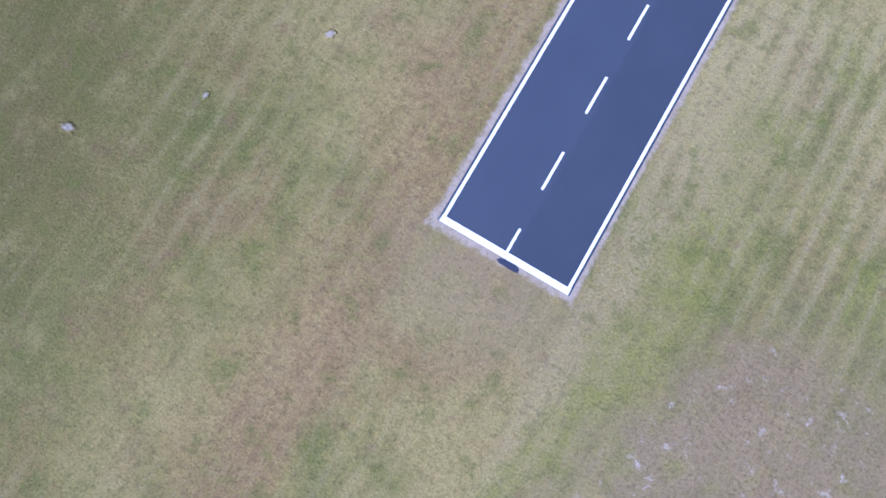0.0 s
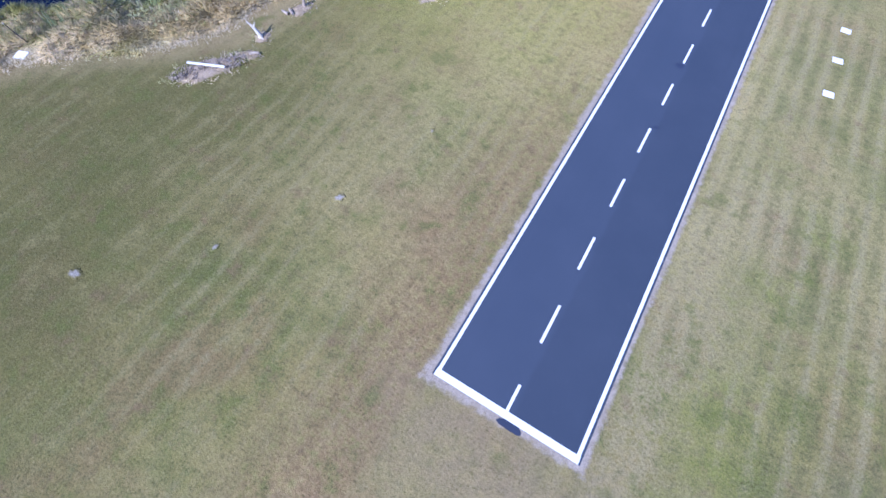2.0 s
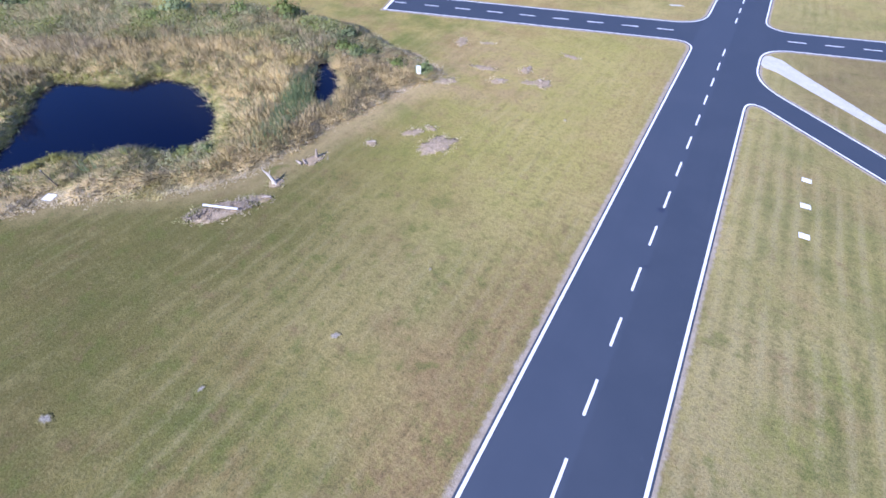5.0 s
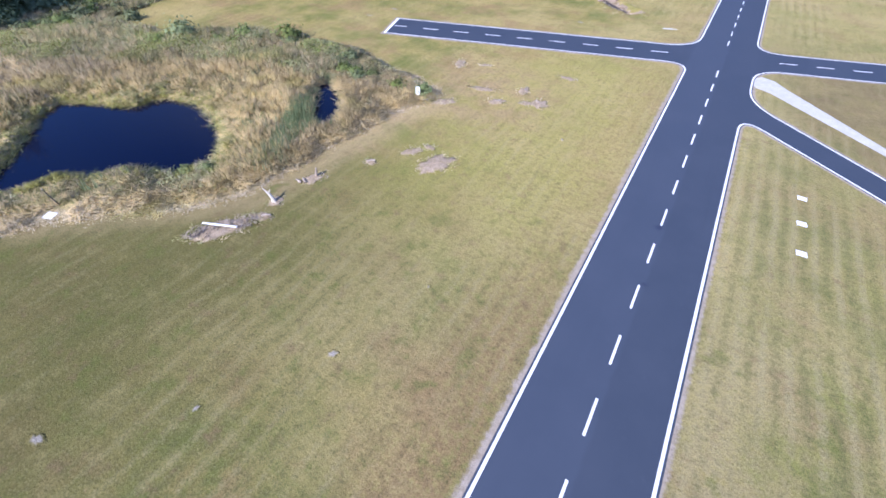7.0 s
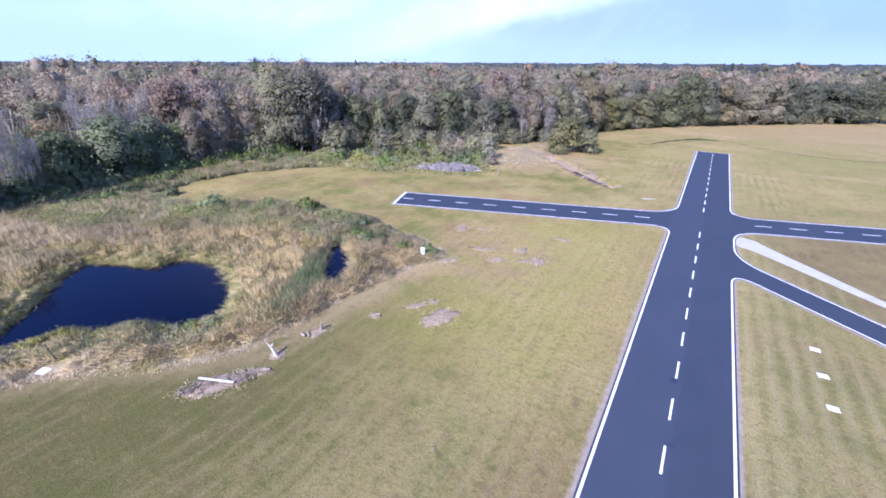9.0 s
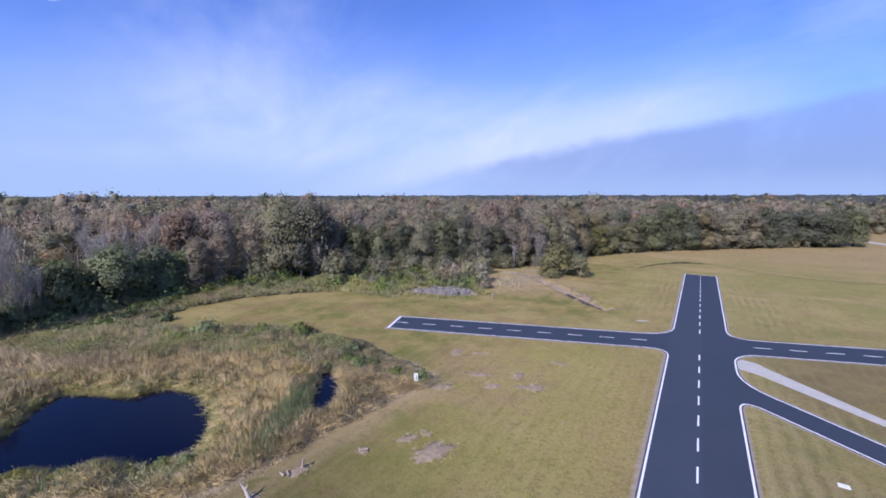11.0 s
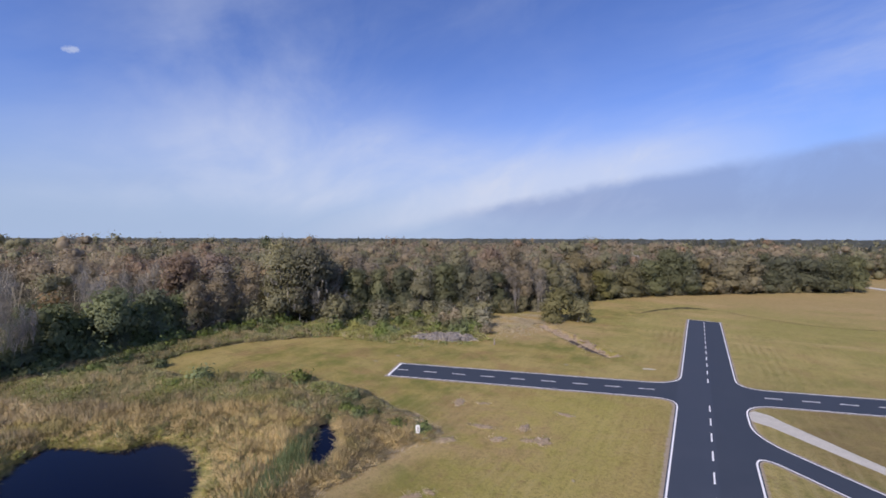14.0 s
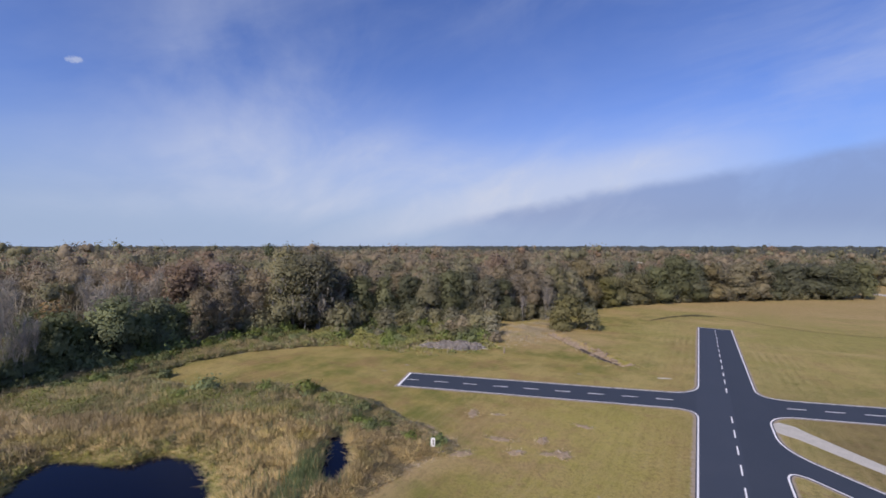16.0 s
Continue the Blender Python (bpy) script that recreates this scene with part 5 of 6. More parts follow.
        v, f, nn = join_soft(chunks)
        tagged(new("distant_woods", mesh_np("distant_woods", v, f, mats[name], normals=nn)), "mixed winter woods of " + name + " crowns behind the field", "woods", kind="stuff")
    # skyline: rough canopy from there to the horizon
    rr = np.concatenate([np.arange(560, 1300, 12), np.arange(1300, 4400, 60)])
    aa = np.radians(np.arange(-40, 96, 0.25))
    A, R = np.meshgrid(aa, rr, indexing="ij")
    X, Y = EYE[0] - np.sin(A) * R, EYE[1] + np.cos(A) * R
    Z = ground_height(X, Y) + 11.0 + 3.4 * rough2(X, Y, 14.0, 31) + 2.6 * rough2(X, Y, 60.0, 33) + rng.uniform(-2.6, 2.6, X.shape) + 13.0 * np.clip(rough2(X, Y, 75.0, 37) - 0.1, 0, 1) * rng.uniform(0, 1, X.shape) ** 2
    Z[:, 0] -= 14.0
    nx, ny = X.shape
    i, j = np.meshgrid(np.arange(nx - 1), np.arange(ny - 1), indexing="ij")
    q = np.stack([i * ny + j, (i + 1) * ny + j, (i + 1) * ny + j + 1, i * ny + j + 1], -1).reshape(-1, 4)
    ob = new("far_woods", mesh_np("far_woods", np.stack([X, Y, Z], -1).reshape(-1, 3), q, FARWOOD))
    tagged(ob, "dark far woods reaching the skyline", "woods", kind="stuff")


build_woods()


# ---- marsh ----
def lit_side(v):
    """Faces of loose triangles, all turned to the sunny side."""
    t, f = v.reshape(-1, 3, 3), np.arange(len(v)).reshape(-1, 3)
    back = np.cross(t[:, 1] - t[:, 0], t[:, 2] - t[:, 0]) @ np.array([0.55, -0.75, 0.35]) < 0
    f[back] = f[back][:, ::-1]
    return f


def blades(rng, x, y, high, wide, count, spread, lean, mat, name, label):
    """Tufts of standing blades at the places given."""
    n = len(x)
    z = ground_height(x, y)
    bx = np.repeat(x, count) + rng.normal(0, spread, n * count)
    by = np.repeat(y, count) + rng.normal(0, spread, n * count)
    bz = np.repeat(z, count) - 0.05
    h = np.repeat(high, count) * rng.uniform(0.6, 1.15, n * count)
    ang = rng.uniform(0, 6.283, n * count)
    sx, sy = np.cos(ang) * wide * 0.5, np.sin(ang) * wide * 0.5
    lx, ly = rng.normal(0, lean, n * count) * h, rng.normal(0, lean, n * count) * h
    a = np.stack([bx - sx, by - sy, bz], 1)
    b = np.stack([bx + sx, by + sy, bz], 1)
    d = np.stack([bx + lx, by + ly, bz + h], 1)
    v = np.stack([a, b, d], 1).reshape(-1, 3)
    nm = np.stack([0.3 + np.cos(ang) * 0.3, -0.3 + np.sin(ang) * 0.3, np.full(n * count, 0.8)], 1)
    ob = new(name, mesh_np(name, v, lit_side(v), mat, normals=np.repeat(nm, 3, 0)))
    tagged(ob, label, "grass", kind="stuff")


def clumps(rng, x, y, wide, high, count, blade, mat, name, label):
    """Grass hummocks: blades that spring from each middle and arch outwards."""
    n, k = len(x), len(x) * count
    u, ang = np.sqrt(rng.uniform(0, 1, k)), rng.uniform(0, 6.283, k)
    w, h = np.repeat(wide, count), np.repeat(high, count)
    cx, cy = np.repeat(x, count), np.repeat(y, count)
    ox, oy = np.cos(ang), np.sin(ang)
    bx, by = cx + ox * w * u * 0.55, cy + oy * w * u * 0.55
    bz = np.repeat(ground_height(x, y), count) + 0.30 * h * (1 - u ** 2) - 0.06
    tall = h * (1 - 0.55 * u ** 2) * rng.uniform(0.55, 1.1, k)
    sx, sy = -oy * blade * 0.5, ox * blade * 0.5
    jx, jy = rng.normal(0, 0.12, (2, k))
    tip = np.stack([bx + (ox * 0.75 * u + jx * 2.0) * w, by + (oy * 0.75 * u + jy * 2.0) * w, bz + tall], 1)
    v = np.stack([np.stack([bx - sx, by - sy, bz], 1), np.stack([bx + sx, by + sy, bz], 1), tip], 1).reshape(-1, 3)
    nm = np.stack([ox * u * 0.8, oy * u * 0.8, np.full(k, 0.8)], 1) + rng.normal(0, 0.12, (k, 3))
    nm /= np.linalg.norm(nm, axis=1, keepdims=True)
    ob = new(name, mesh_np(name, v, lit_side(v), mat, normals=np.repeat(nm, 3, 0)))
    tagged(ob, label, "grass", kind="stuff")


def build_marsh():
    rng = np.random.RandomState(77)
    n = 92000
    x, y = rng.uniform(-120, -32, n), rng.uniform(-22, 84, n)
    dw = dist_line(POND, x, y)
    dw = np.where(inside(POND, x, y), np.where(dw < 0.9, -0.2, -9), dw)
    dc = np.where(inside(CREEK, x, y), -1, dist_line(CREEK, x, y))
    ok = inside(MARSH_EDGE, x + 0.5 * rough2(x, y, 1.5, 3), y + 0.5 * rough2(x, y, 1.5, 9)) & ((dw > 0) | (rng.uniform(0, 1, n) < 0.25)) & (dc > -0.5) & (np.hypot(x + 49.5, y - 4.1) > 1.7)
    ok &= dw > -1
    x, y, dw, dc = x[ok], y[ok], dw[ok], dc[ok]
    de = dist_line(MARSH_EDGE[:14], x, y, False)
    wob = rough2(x, y, 4.0, 14)
    u = rng.uniform(0, 1, len(x))
    inner = np.interp(x, [-120, -99, -87, -80, -74, -67, -60, -54, -48, -44, -40, -35], [14, 17, 22, 26, 31, 35.5, 39.5, 42, 42.5, 43, 43.5, 43])
    weed = y > inner + 1.6 * wob
    bank = (dw < 8) & (y < 17) & (x + y * 0.9 > -54)
    ring = np.exp(-(dw / (4.3 + 1.2 * wob)) ** 2) * (x < -42) * (1 - 0.75 * bank)
    strip = [(-38.9, 21.5), (-40.4, 24.5), (-42.0, 28.0), (-43.8, 32.0), (-46.8, 37.0), (-49.0, 41.5)]
    reed = (dist_line(strip, x, y, False) < 1.5 + 0.9 * wob) | (dc < 0.25 + 0.5 * wob)
    dull = (x < -75 + 4 * wob) & (y > 7) & ~weed
    east = (x > -46.5 + (y - 34) * -0.55) & (y > 24) & ~reed
    left = (x < -66) & (y < 14)
    patchy, tone, fleck = rough2(x, y, 3.0, 51), rough2(x, y, 5.5, 61), rough2(x, y, 0.8, 71)
    wts = np.stack([0.15 + 0.9 * weed * (tone > 0.2) + 1.0 * bank + 2.4 * ~weed * ~dull * ~bank, 0.05 + 4.5 * ring * (fleck > -0.8) + 3.8 * left + 2.4 * bank + 0.7 * (tone > 0.55) * ~weed, 0.01 + 0.12 * (fleck > 1.0) + (4.0 + 1.6 * (patchy > 0.2) - 1.6 * (tone > 0.5)) * weed + 0.7 * bank * (patchy > 0.0) + 1.8 * (np.hypot(x + 44.5, y - 15.5) < 3.2) + 1.2 * (dist_line([(-43.5, 17.0), (-39.5, 21.0)], x, y, False) < 1.0),
                    0.02 + 7.0 * reed, 0.04 + 3.6 * dull + 0.2 * bank + 1.1 * weed + 0.7 * east * ~weed + 0.4 * (tone < -0.7)], 1)
    rim = (de < 3.2 + 0.9 * wob) & (y < np.where(x > -44, 49, 44))       # dry straw along the mown line
    wts *= np.where(rim[:, None], 0.15, 1.0)
    wts[:, 0] += 2.2 * rim
    wts[:, 4] += np.where(y < 13, 1.3, 0.15) * rim
    cum = np.cumsum(wts / wts.sum(1, keepdims=True), 1)
    zone = (rng.uniform(0, 1, len(x))[:, None] > cum).sum(1).clip(0, 4)
    near_edge = np.clip(de / 3.0, 0.30, 1.0) * np.where((x > -50) & (y > 34), 0.5, 1.0)

    def put(z, mat, name, label, lo, hi, wide, count, spread, lean, thin=1.0):
        s = (zone == z) & (rng.uniform(0, 1, len(x)) < thin)
        blades(rng, x[s], y[s], rng.uniform(lo, hi, s.sum()) * near_edge[s], wide, count, spread, lean, mat, name, label)

    # hummocks, each of one colour; low along the water's rim
    heads = rng.uniform(0, 1, len(x)) < 0.62
    shore = np.clip(dw / 3.5, 0.40, 1.0) * np.where(bank, 0.62, 1.0)
    for z, mat, name, label, tall in ((0, STRAWGRASS, "tall_dry_grass", "tall straw-coloured marsh grass round the pond", 1.15), (1, RUSH, "pond_rushes", "yellow-green rushes along the pond's edge", 0.85),
                                      (2, SHRUB, "green_tall_weeds", "tall dull green weeds along the marsh's back", 1.0), (4, DULLGRASS, "dull_brush_grass", "grey-brown dry brush behind the pond", 1.2)):
        s = (zone == z) & heads
        k = s.sum()
        size = np.clip(rough2(x[s], y[s], 2.5, 81) * 0.35 + rng.uniform(0.5, 1.1, k), 0.35, 1.5)
        clumps(rng, x[s], y[s], 1.25 * (0.5 + 0.5 * size), tall * size * (0.25 + 0.75 * near_edge[s]) * shore[s] * rng.uniform(0.8, 1.3, k), 24, 0.11, mat, name, label)
    edge = np.array(POND)
    seg, t = rng.randint(0, len(edge), 900), rng.uniform(0, 1, (900, 1))
    p = edge[seg] * (1 - t) + np.roll(edge, -1, 0)[seg] * t + rng.normal(0, 0.7, (900, 2))
    deep = inside(POND, p[:, 0], p[:, 1]) & (dist_line(POND, p[:, 0], p[:, 1]) > 0.7)
    p = p[~deep]
    clumps(rng, p[:, 0], p[:, 1], rng.uniform(0.4, 0.9, len(p)), rng.uniform(0.3, 0.65, len(p)), 22, 0.11, RUSH, "pond_edge_rushes", "yellow-green rushes hanging over the pond's rim")
    put(3, REED, "green_reeds", "blue-green upright reeds beside the small pool", 1.0, 1.9, 0.11, 9, 0.30, 0.2)
    put(2, DULLGRASS, "weedy_grass", "dry stalks among the green brush", 0.5, 1.1, 0.12, 3, 0.25, 0.3, 0.7)
    # leafy weeds and brush
    for mat, name, label, test, size in (
            (SHRUB, "green_brush", "low tangled green brush along the marsh", (zone == 2) & (u < 0.45), 0.30),
            (BRIGHT, "bright_weeds", "bright green leafy weeds in the brush", (zone == 2) & (u > 0.45) & (patchy > -0.2), 0.28),
            (SHRUB, "scattered_weeds", "scattered green weeds in the dry grass", (zone == 0) & (wob > 0.75) & (u < 0.10), 0.26)):
        s = np.where(test)[0]
        m = 7
        cx, cy = np.repeat(x[s], m) + rng.normal(0, 0.38, len(s) * m), np.repeat(y[s], m) + rng.normal(0, 0.38, len(s) * m)
        mound = np.clip(rough2(cx, cy, 1.6, 41) * 0.5 + 0.7, 0.25, 1.5)
        cz = ground_height(cx, cy) + rng.uniform(0.1, 1.0, len(cx)) ** 0.6 * mound * 1.25 * np.repeat(near_edge[s], m)
        nm = np.tile([0.0, -0.1, 0.9], (len(cx), 1)) + rng.normal(0, 0.2, (len(cx), 3))
        v, f, nn = soft_leaves(rng, np.stack([cx, cy, cz], 1), nm, size, 0.6)
        tagged(new(name, mesh_np(name, v, f, mat, normals=nn)), label, "brush", kind="stuff")
    # rough green growth before the oaks
    k = 15000
    gx, gy = rng.uniform(-112, -48, k), rng.uniform(74, 128, k)
    mound = [(-100, 78), (-91, 75.5), (-83, 79.5), (-74, 81.5), (-65, 81.5), (-57, 86), (-51, 92), (-50, 100), (-55, 112), (-64, 124), (-82, 116), (-98, 103), (-108, 88)]
    ok = inside(mound, gx + rough2(gx, gy, 2, 5), gy + rough2(gx, gy, 2, 6)) & (np.hypot(((gx + 60.5) * 0.92 + (gy - 94) * 0.39) / 8.4, ((gy - 94) * 0.92 - (gx + 60.5) * 0.39) / 3.2) > 1) & ~((gy < 97) & (np.abs(gx + 59.0) < 9.0) & (rng.uniform(0, 1, k) < 0.85))
    gx, gy = gx[ok], gy[ok]
    m = 7
    cx, cy = np.repeat(gx, m) + rng.normal(0, 0.4, len(gx) * m), np.repeat(gy, m) + rng.normal(0, 0.4, len(gx) * m)
    tall = np.where((cy < 97) & (np.abs(cx + 59.0) < 10), 0.22, 1.0) * np.clip(dist_line(mound, cx, cy) / 4, 0.15, 1) * np.clip(rough2(cx, cy, 2.2, 43) * 0.5 + 0.9, 0.35, 1.7)
    cz = ground_height(cx, cy) + rng.uniform(0.05, 1, len(cx)) ** 0.6 * tall * 1.7
    lush = rough2(cx, cy, 4.0, 63) + rng.normal(0, 0.25, len(cx)) > -0.1
    for mat, name, label, s in ((BRIGHT, "green_thicket", "low bright green thicket before the oaks", lush), (SHRUB, "olive_thicket", "dull olive tangle of brush before the oaks", ~lush)):
        nm = np.tile([0.0, -0.25, 0.9], (s.sum(), 1)) + rng.normal(0, 0.25, (s.sum(), 3))
        v, f, nn = soft_leaves(rng, np.stack([cx, cy, cz], 1)[s], nm, 0.36, 0.7, 0.6, 0.55)
        tagged(new(name, mesh_np(name, v, f, mat, normals=nn)), label, "brush", kind="stuff")
    s = np.arange(0, len(gx), 6)
    blades(rng, gx[s], gy[s], rng.uniform(0.8, 2.0, len(s)), 0.12, 5, 0.3, 0.25, DULLGRASS, "dry_thicket_stalks", "dry brown stalks standing in the thicket")
    # pale dry stand between the thicket and the ditch
    gx, gy = rng.normal(-50, 4.2, 1500), rng.normal(129, 9.5, 1500)
    ok = (rough2(gx, gy, 2.5, 2) > -0.35) & (dist_line(DITCH, gx, gy, False) > 3.0)
    blades(rng, gx[ok], gy[ok], rng.uniform(0.3, 1.1, ok.sum()), 0.12, 6, 0.45, 0.3, DULLGRASS, "pale_tall_weeds", "pale dry weeds beside the shrubs")
    # ragged fringe along the mown line
    e = np.array(MARSH_EDGE[:13])
    seg = rng.randint(0, len(e) - 1, 2600)
    t = rng.uniform(0, 1, (2600, 1))
    p = e[seg] * (1 - t) + e[seg + 1] * t + rng.normal(0, 0.5, (2600, 2))
    blades(rng, p[:, 0], p[:, 1], rng.uniform(0.1, 0.35, 2600), 0.06, 5, 0.22, 0.6, DULLGRASS, "cut_grass_fringe", "short pale cut grass along the mown line")


build_marsh()


def build_ditch_bank():
    """Crumbled clods and dead stalks along the dirt ditch."""
    rng = np.random.RandomState(61)
    line = np.array(DITCH)
    for k in range(22):
        t = rng.uniform(0, len(line) - 1.01)
        i = int(t)
        p = line[i] + (line[i + 1] - line[i]) * (t - i)
        way = (line[i + 1] - line[i]) / np.linalg.norm(line[i + 1] - line[i])
        off = rng.choice([-1, 1]) * rng.uniform(1.2, 2.3)
        x, y = p[0] - way[1] * off, p[1] + way[0] * off
        z = float(ground_height(np.array([x]), np.array([y]))[0])
        mound("dirt_clod", x, y, rng.uniform(0.4, 0.9), rng.uniform(0.3, 0.6), rng.uniform(0.25, 0.5), rng.uniform(0, 180), BANK, "crumbled tan dirt clod on the ditch bank", "dirt clod", 200 + k, z)
    t = rng.uniform(0, len(line) - 1.01, 260)
    i = t.astype(int)
    p = line[i] + (line[i + 1] - line[i]) * (t - i)[:, None] + rng.normal(0, 1.6, (260, 2))
    blades(rng, p[:, 0], p[:, 1], rng.uniform(0.2, 0.6, 260), 0.07, 4, 0.2, 0.5, DULLGRASS, "ditch_stalks", "dead pale stalks along the dirt ditch")


# ---- things in the field ----
def mound(name, x, y, rx, ry, high, turn, mat, label, category, seed, z=0.0):
    """A low uneven heap, feathering out into the grass."""
    bm = bmesh.new()
    r = random.Random(seed)
    rings, around = 8, 46
    rows = []
    for i in range(1, rings + 1):
        row = []
        for k in range(around):
            t = k / around * 2 * math.pi
            edge = 1 + 0.16 * math.sin(2 * t + seed) + 0.12 * math.sin(5 * t + seed * 2) + (r.uniform(-0.22, 0.22) if i > 5 else 0.0)
            q = i / rings
            h = high * (1 - q ** 1.7) * (0.75 + 0.5 * r.random()) if i < rings else -0.03
            row.append(bm.verts.new((rx * q * edge * math.cos(t), ry * q * edge * math.sin(t), h)))
        rows.append(row)
    mid = bm.verts.new((0, 0, high))
    for k in range(around):
        bm.faces.new((mid, rows[0][k], rows[0][(k + 1) % around]))
        for a, b in zip(rows, rows[1:]):
            bm.faces.new((a[k], b[k], b[(k + 1) % around], a[(k + 1) % around]))
    ob = part(name, bm, mat, None, smooth=True)
    fade = np.append(np.repeat(np.arange(1, rings + 1) / rings, around), 0.0).astype(np.float32)
    ob.data.attributes.new("fade", "FLOAT", "POINT").data.foreach_set("value", fade ** 2)
    ob.matrix_basis = pose(x, y, z, 0, 0, turn)
    return tagged(ob, label, category) if label else ob


build_ditch_bank()
PATCHES = [(-34.7, 11.4, 3.6, 1.35, 57)]
for n, (x, y, rx, ry, h, turn) in enumerate((
        (-23.7, 31.2, 2.3, 1.6, 0.16, 62), (-27.4, 31.9, 1.3, 0.7, 0.10, 55), (-26.2, 33.7, 0.8, 0.5, 0.08, 10), (-30.0, 27.6, 0.75, 0.55, 0.12, 20),
        (-28.4, 51.0, 2.3, 0.6, 0.10, 12), (-24.8, 48.6, 1.3, 0.8, 0.14, 30), (-23.0, 53.8, 1.3, 0.9, 0.16, 80), (-19.6, 51.2, 1.1, 1.5, 0.12, 15), (-21.2, 50.4, 1.0, 0.7, 0.08, 40),
        (-19.2, 61.5, 1.5, 0.6, 0.06, 0), (-35.4, 57.2, 1.0, 1.6, 0.08, 20), (-31.8, 59.0, 1.2, 0.5, 0.05, 20), (-33.6, 43.6, 1.4, 0.9, 0.12, 30), (-38.6, 49.2, 1.0, 0.6, 0.14, 0), (-30.8, 44.6, 1.6, 1.0, 0.08, 50),
        (-33.0, 14.6, 1.1, 0.6, 0.10, 30), (-33.6, 17.0, 0.9, 0.7, 0.10, 0), (-33.2, 21.8, 1.4, 0.7, 0.12, 70))):
    PATCHES.append((x, y, rx, ry, turn))
    mound("dirt_patch", x, y, rx, ry, h, turn, BAREDIRT, "low bare patch of dry pinkish dirt in the grass", "dirt patch", n + 1)
for n, (x, y, rx, ry) in enumerate(((-28.3, -7.0, 0.55, 0.3), (-17.2, 6.9, 0.38, 0.3), (-21.9, -0.7, 0.25, 0.2), (-14.8, 15.8, 0.2, 0.17), (-13.7, 44.0, 0.3, 0.25))):
    mound("sand_patch", x, y, rx * 1.4, ry * 1.4, 0.05, n * 40, BARESAND, "small pale sandy spot in the mown grass", "sand patch", n + 31)
for n, (x, y, rx, ry, t) in enumerate(((-10.6, 94.3, 1.3, 0.45, 20), (-48.0, 73.5, 1.6, 0.4, 15), (-60.5, 74.0, 1.2, 0.5, 5), (-62.0, 68.0, 1.4, 0.4, 25), (-26.0, 88.0, 1.3, 0.4, 0))):
    mound("sand_patch", x, y, rx, ry, 0.05, t, BARESAND if n else CONCRETE, "pale bare spot in the dry grass", "sand patch", n + 51)
def fringe_patches():
    """Dead stalks and grass straggling over the bare patches."""
    rng = np.random.RandomState(19)
    pts = []
    for x, y, rx, ry, turn in PATCHES:
        k = int(26 * rx * ry) + 16
        a, q = rng.uniform(0, 6.283, k), rng.uniform(0.3, 1.3, k) ** 0.6
        u, v = np.cos(a) * rx * q, np.sin(a) * ry * q
        c, s = math.cos(math.radians(turn)), math.sin(math.radians(turn))
        pts.append(np.stack([x + u * c - v * s, y + u * s + v * c], 1))
    p = np.concatenate(pts)
    pick = rng.uniform(0, 1, len(p))
    for mat, name, label, s in ((SHRUB, "patch_grass", "short green grass creeping over bare dirt", pick < 0.45), (STRAWGRASS, "patch_stalks", "dead pale stalks strewn over bare dirt", pick > 0.65), (STICKS, "patch_twigs", "small dark twigs lying on bare dirt", (pick > 0.45) & (pick < 0.65))):
        blades(rng, p[s, 0], p[s, 1], rng.uniform(0.12, 0.34, s.sum()), 0.07, 5, 0.16, 0.9, mat, name, label)


fringe_patches()


def tube_bm(points, radii, sides=7):
    v, f = tube_arrays(points, radii, sides)
    bm = bmesh.new()
    vs = [bm.verts.new(p) for p in v]
    for q in f:
        bm.faces.new([vs[k] for k in q])
    bm.faces.new(vs[:sides][::-1])
    bm.faces.new(vs[-sides:])
    return bm


def build_debris_heap():
    """A broad low heap of weathered brush and ash, bristling with grey branches."""
    for n, (x, y, rx, ry, h) in enumerate(((-65.4, 92.2, 3.2, 2.6, 0.9), (-62.0, 94.0, 3.8, 3.2, 1.4), (-58.4, 95.6, 4.0, 3.4, 1.6), (-55.0, 97.0, 3.2, 2.6, 1.1))):
        p = thing("debris_heap", "grey heap of weathered brush and ash before the oaks", "debris heap", pose(x, y, 0, 0, 0, 25))
        ob = mound("heap", 0, 0, rx, ry, h, 0, ASH, "", "", 71 + n)
        ob.parent = p
        r = random.Random(n)
        for k in range(46):
            a, q = r.uniform(0, 6.28), math.sqrt(r.random())
            x0, y0 = math.cos(a) * rx * q, math.sin(a) * ry * q
            z0 = h * (1 - q ** 1.7) * 0.9 + 0.1
            t, long, rad = r.uniform(0, 6.28), r.uniform(0.7, 2.4), r.uniform(0.03, 0.09)
            dx, dy, dz = math.cos(t) * long / 2, math.sin(t) * long / 2, r.uniform(-0.1, 0.5)
            bm = tube_bm([(x0 - dx, y0 - dy, z0 - dz * 0.4), (x0, y0, z0 + 0.15), (x0 + dx, y0 + dy, z0 + dz)], [rad, rad * 0.8, rad * 0.45], 5)
            part("branch", bm, (GREYWOOD, STICKS, GREYWOOD, PALEWOOD)[k % 4], p)


build_debris_heap()


def build_panel(x, y, turn, tilt, label, w=0.88, d=0.72):
    """A flat white board lying on two battens."""
    p = thing("ground_marker", label, "marker", pose(x, y, 0, 0, 0, turn), "white markers on the grass" if x > 0 else "")
    bm = bmesh.new()
    box(bm, (w, d, 0.03), pose(0, 0, 0.10, tilt, 0, 0), 0.006)
    part("board", bm, WHITE, p)
    for s in (-1, 1):
        bm = bmesh.new()
        box(bm, (0.07, d * 0.94, 0.09), pose(s * w * 0.36, 0, 0.045), 0.006)
        part("batten", bm, DARKWOOD, p)


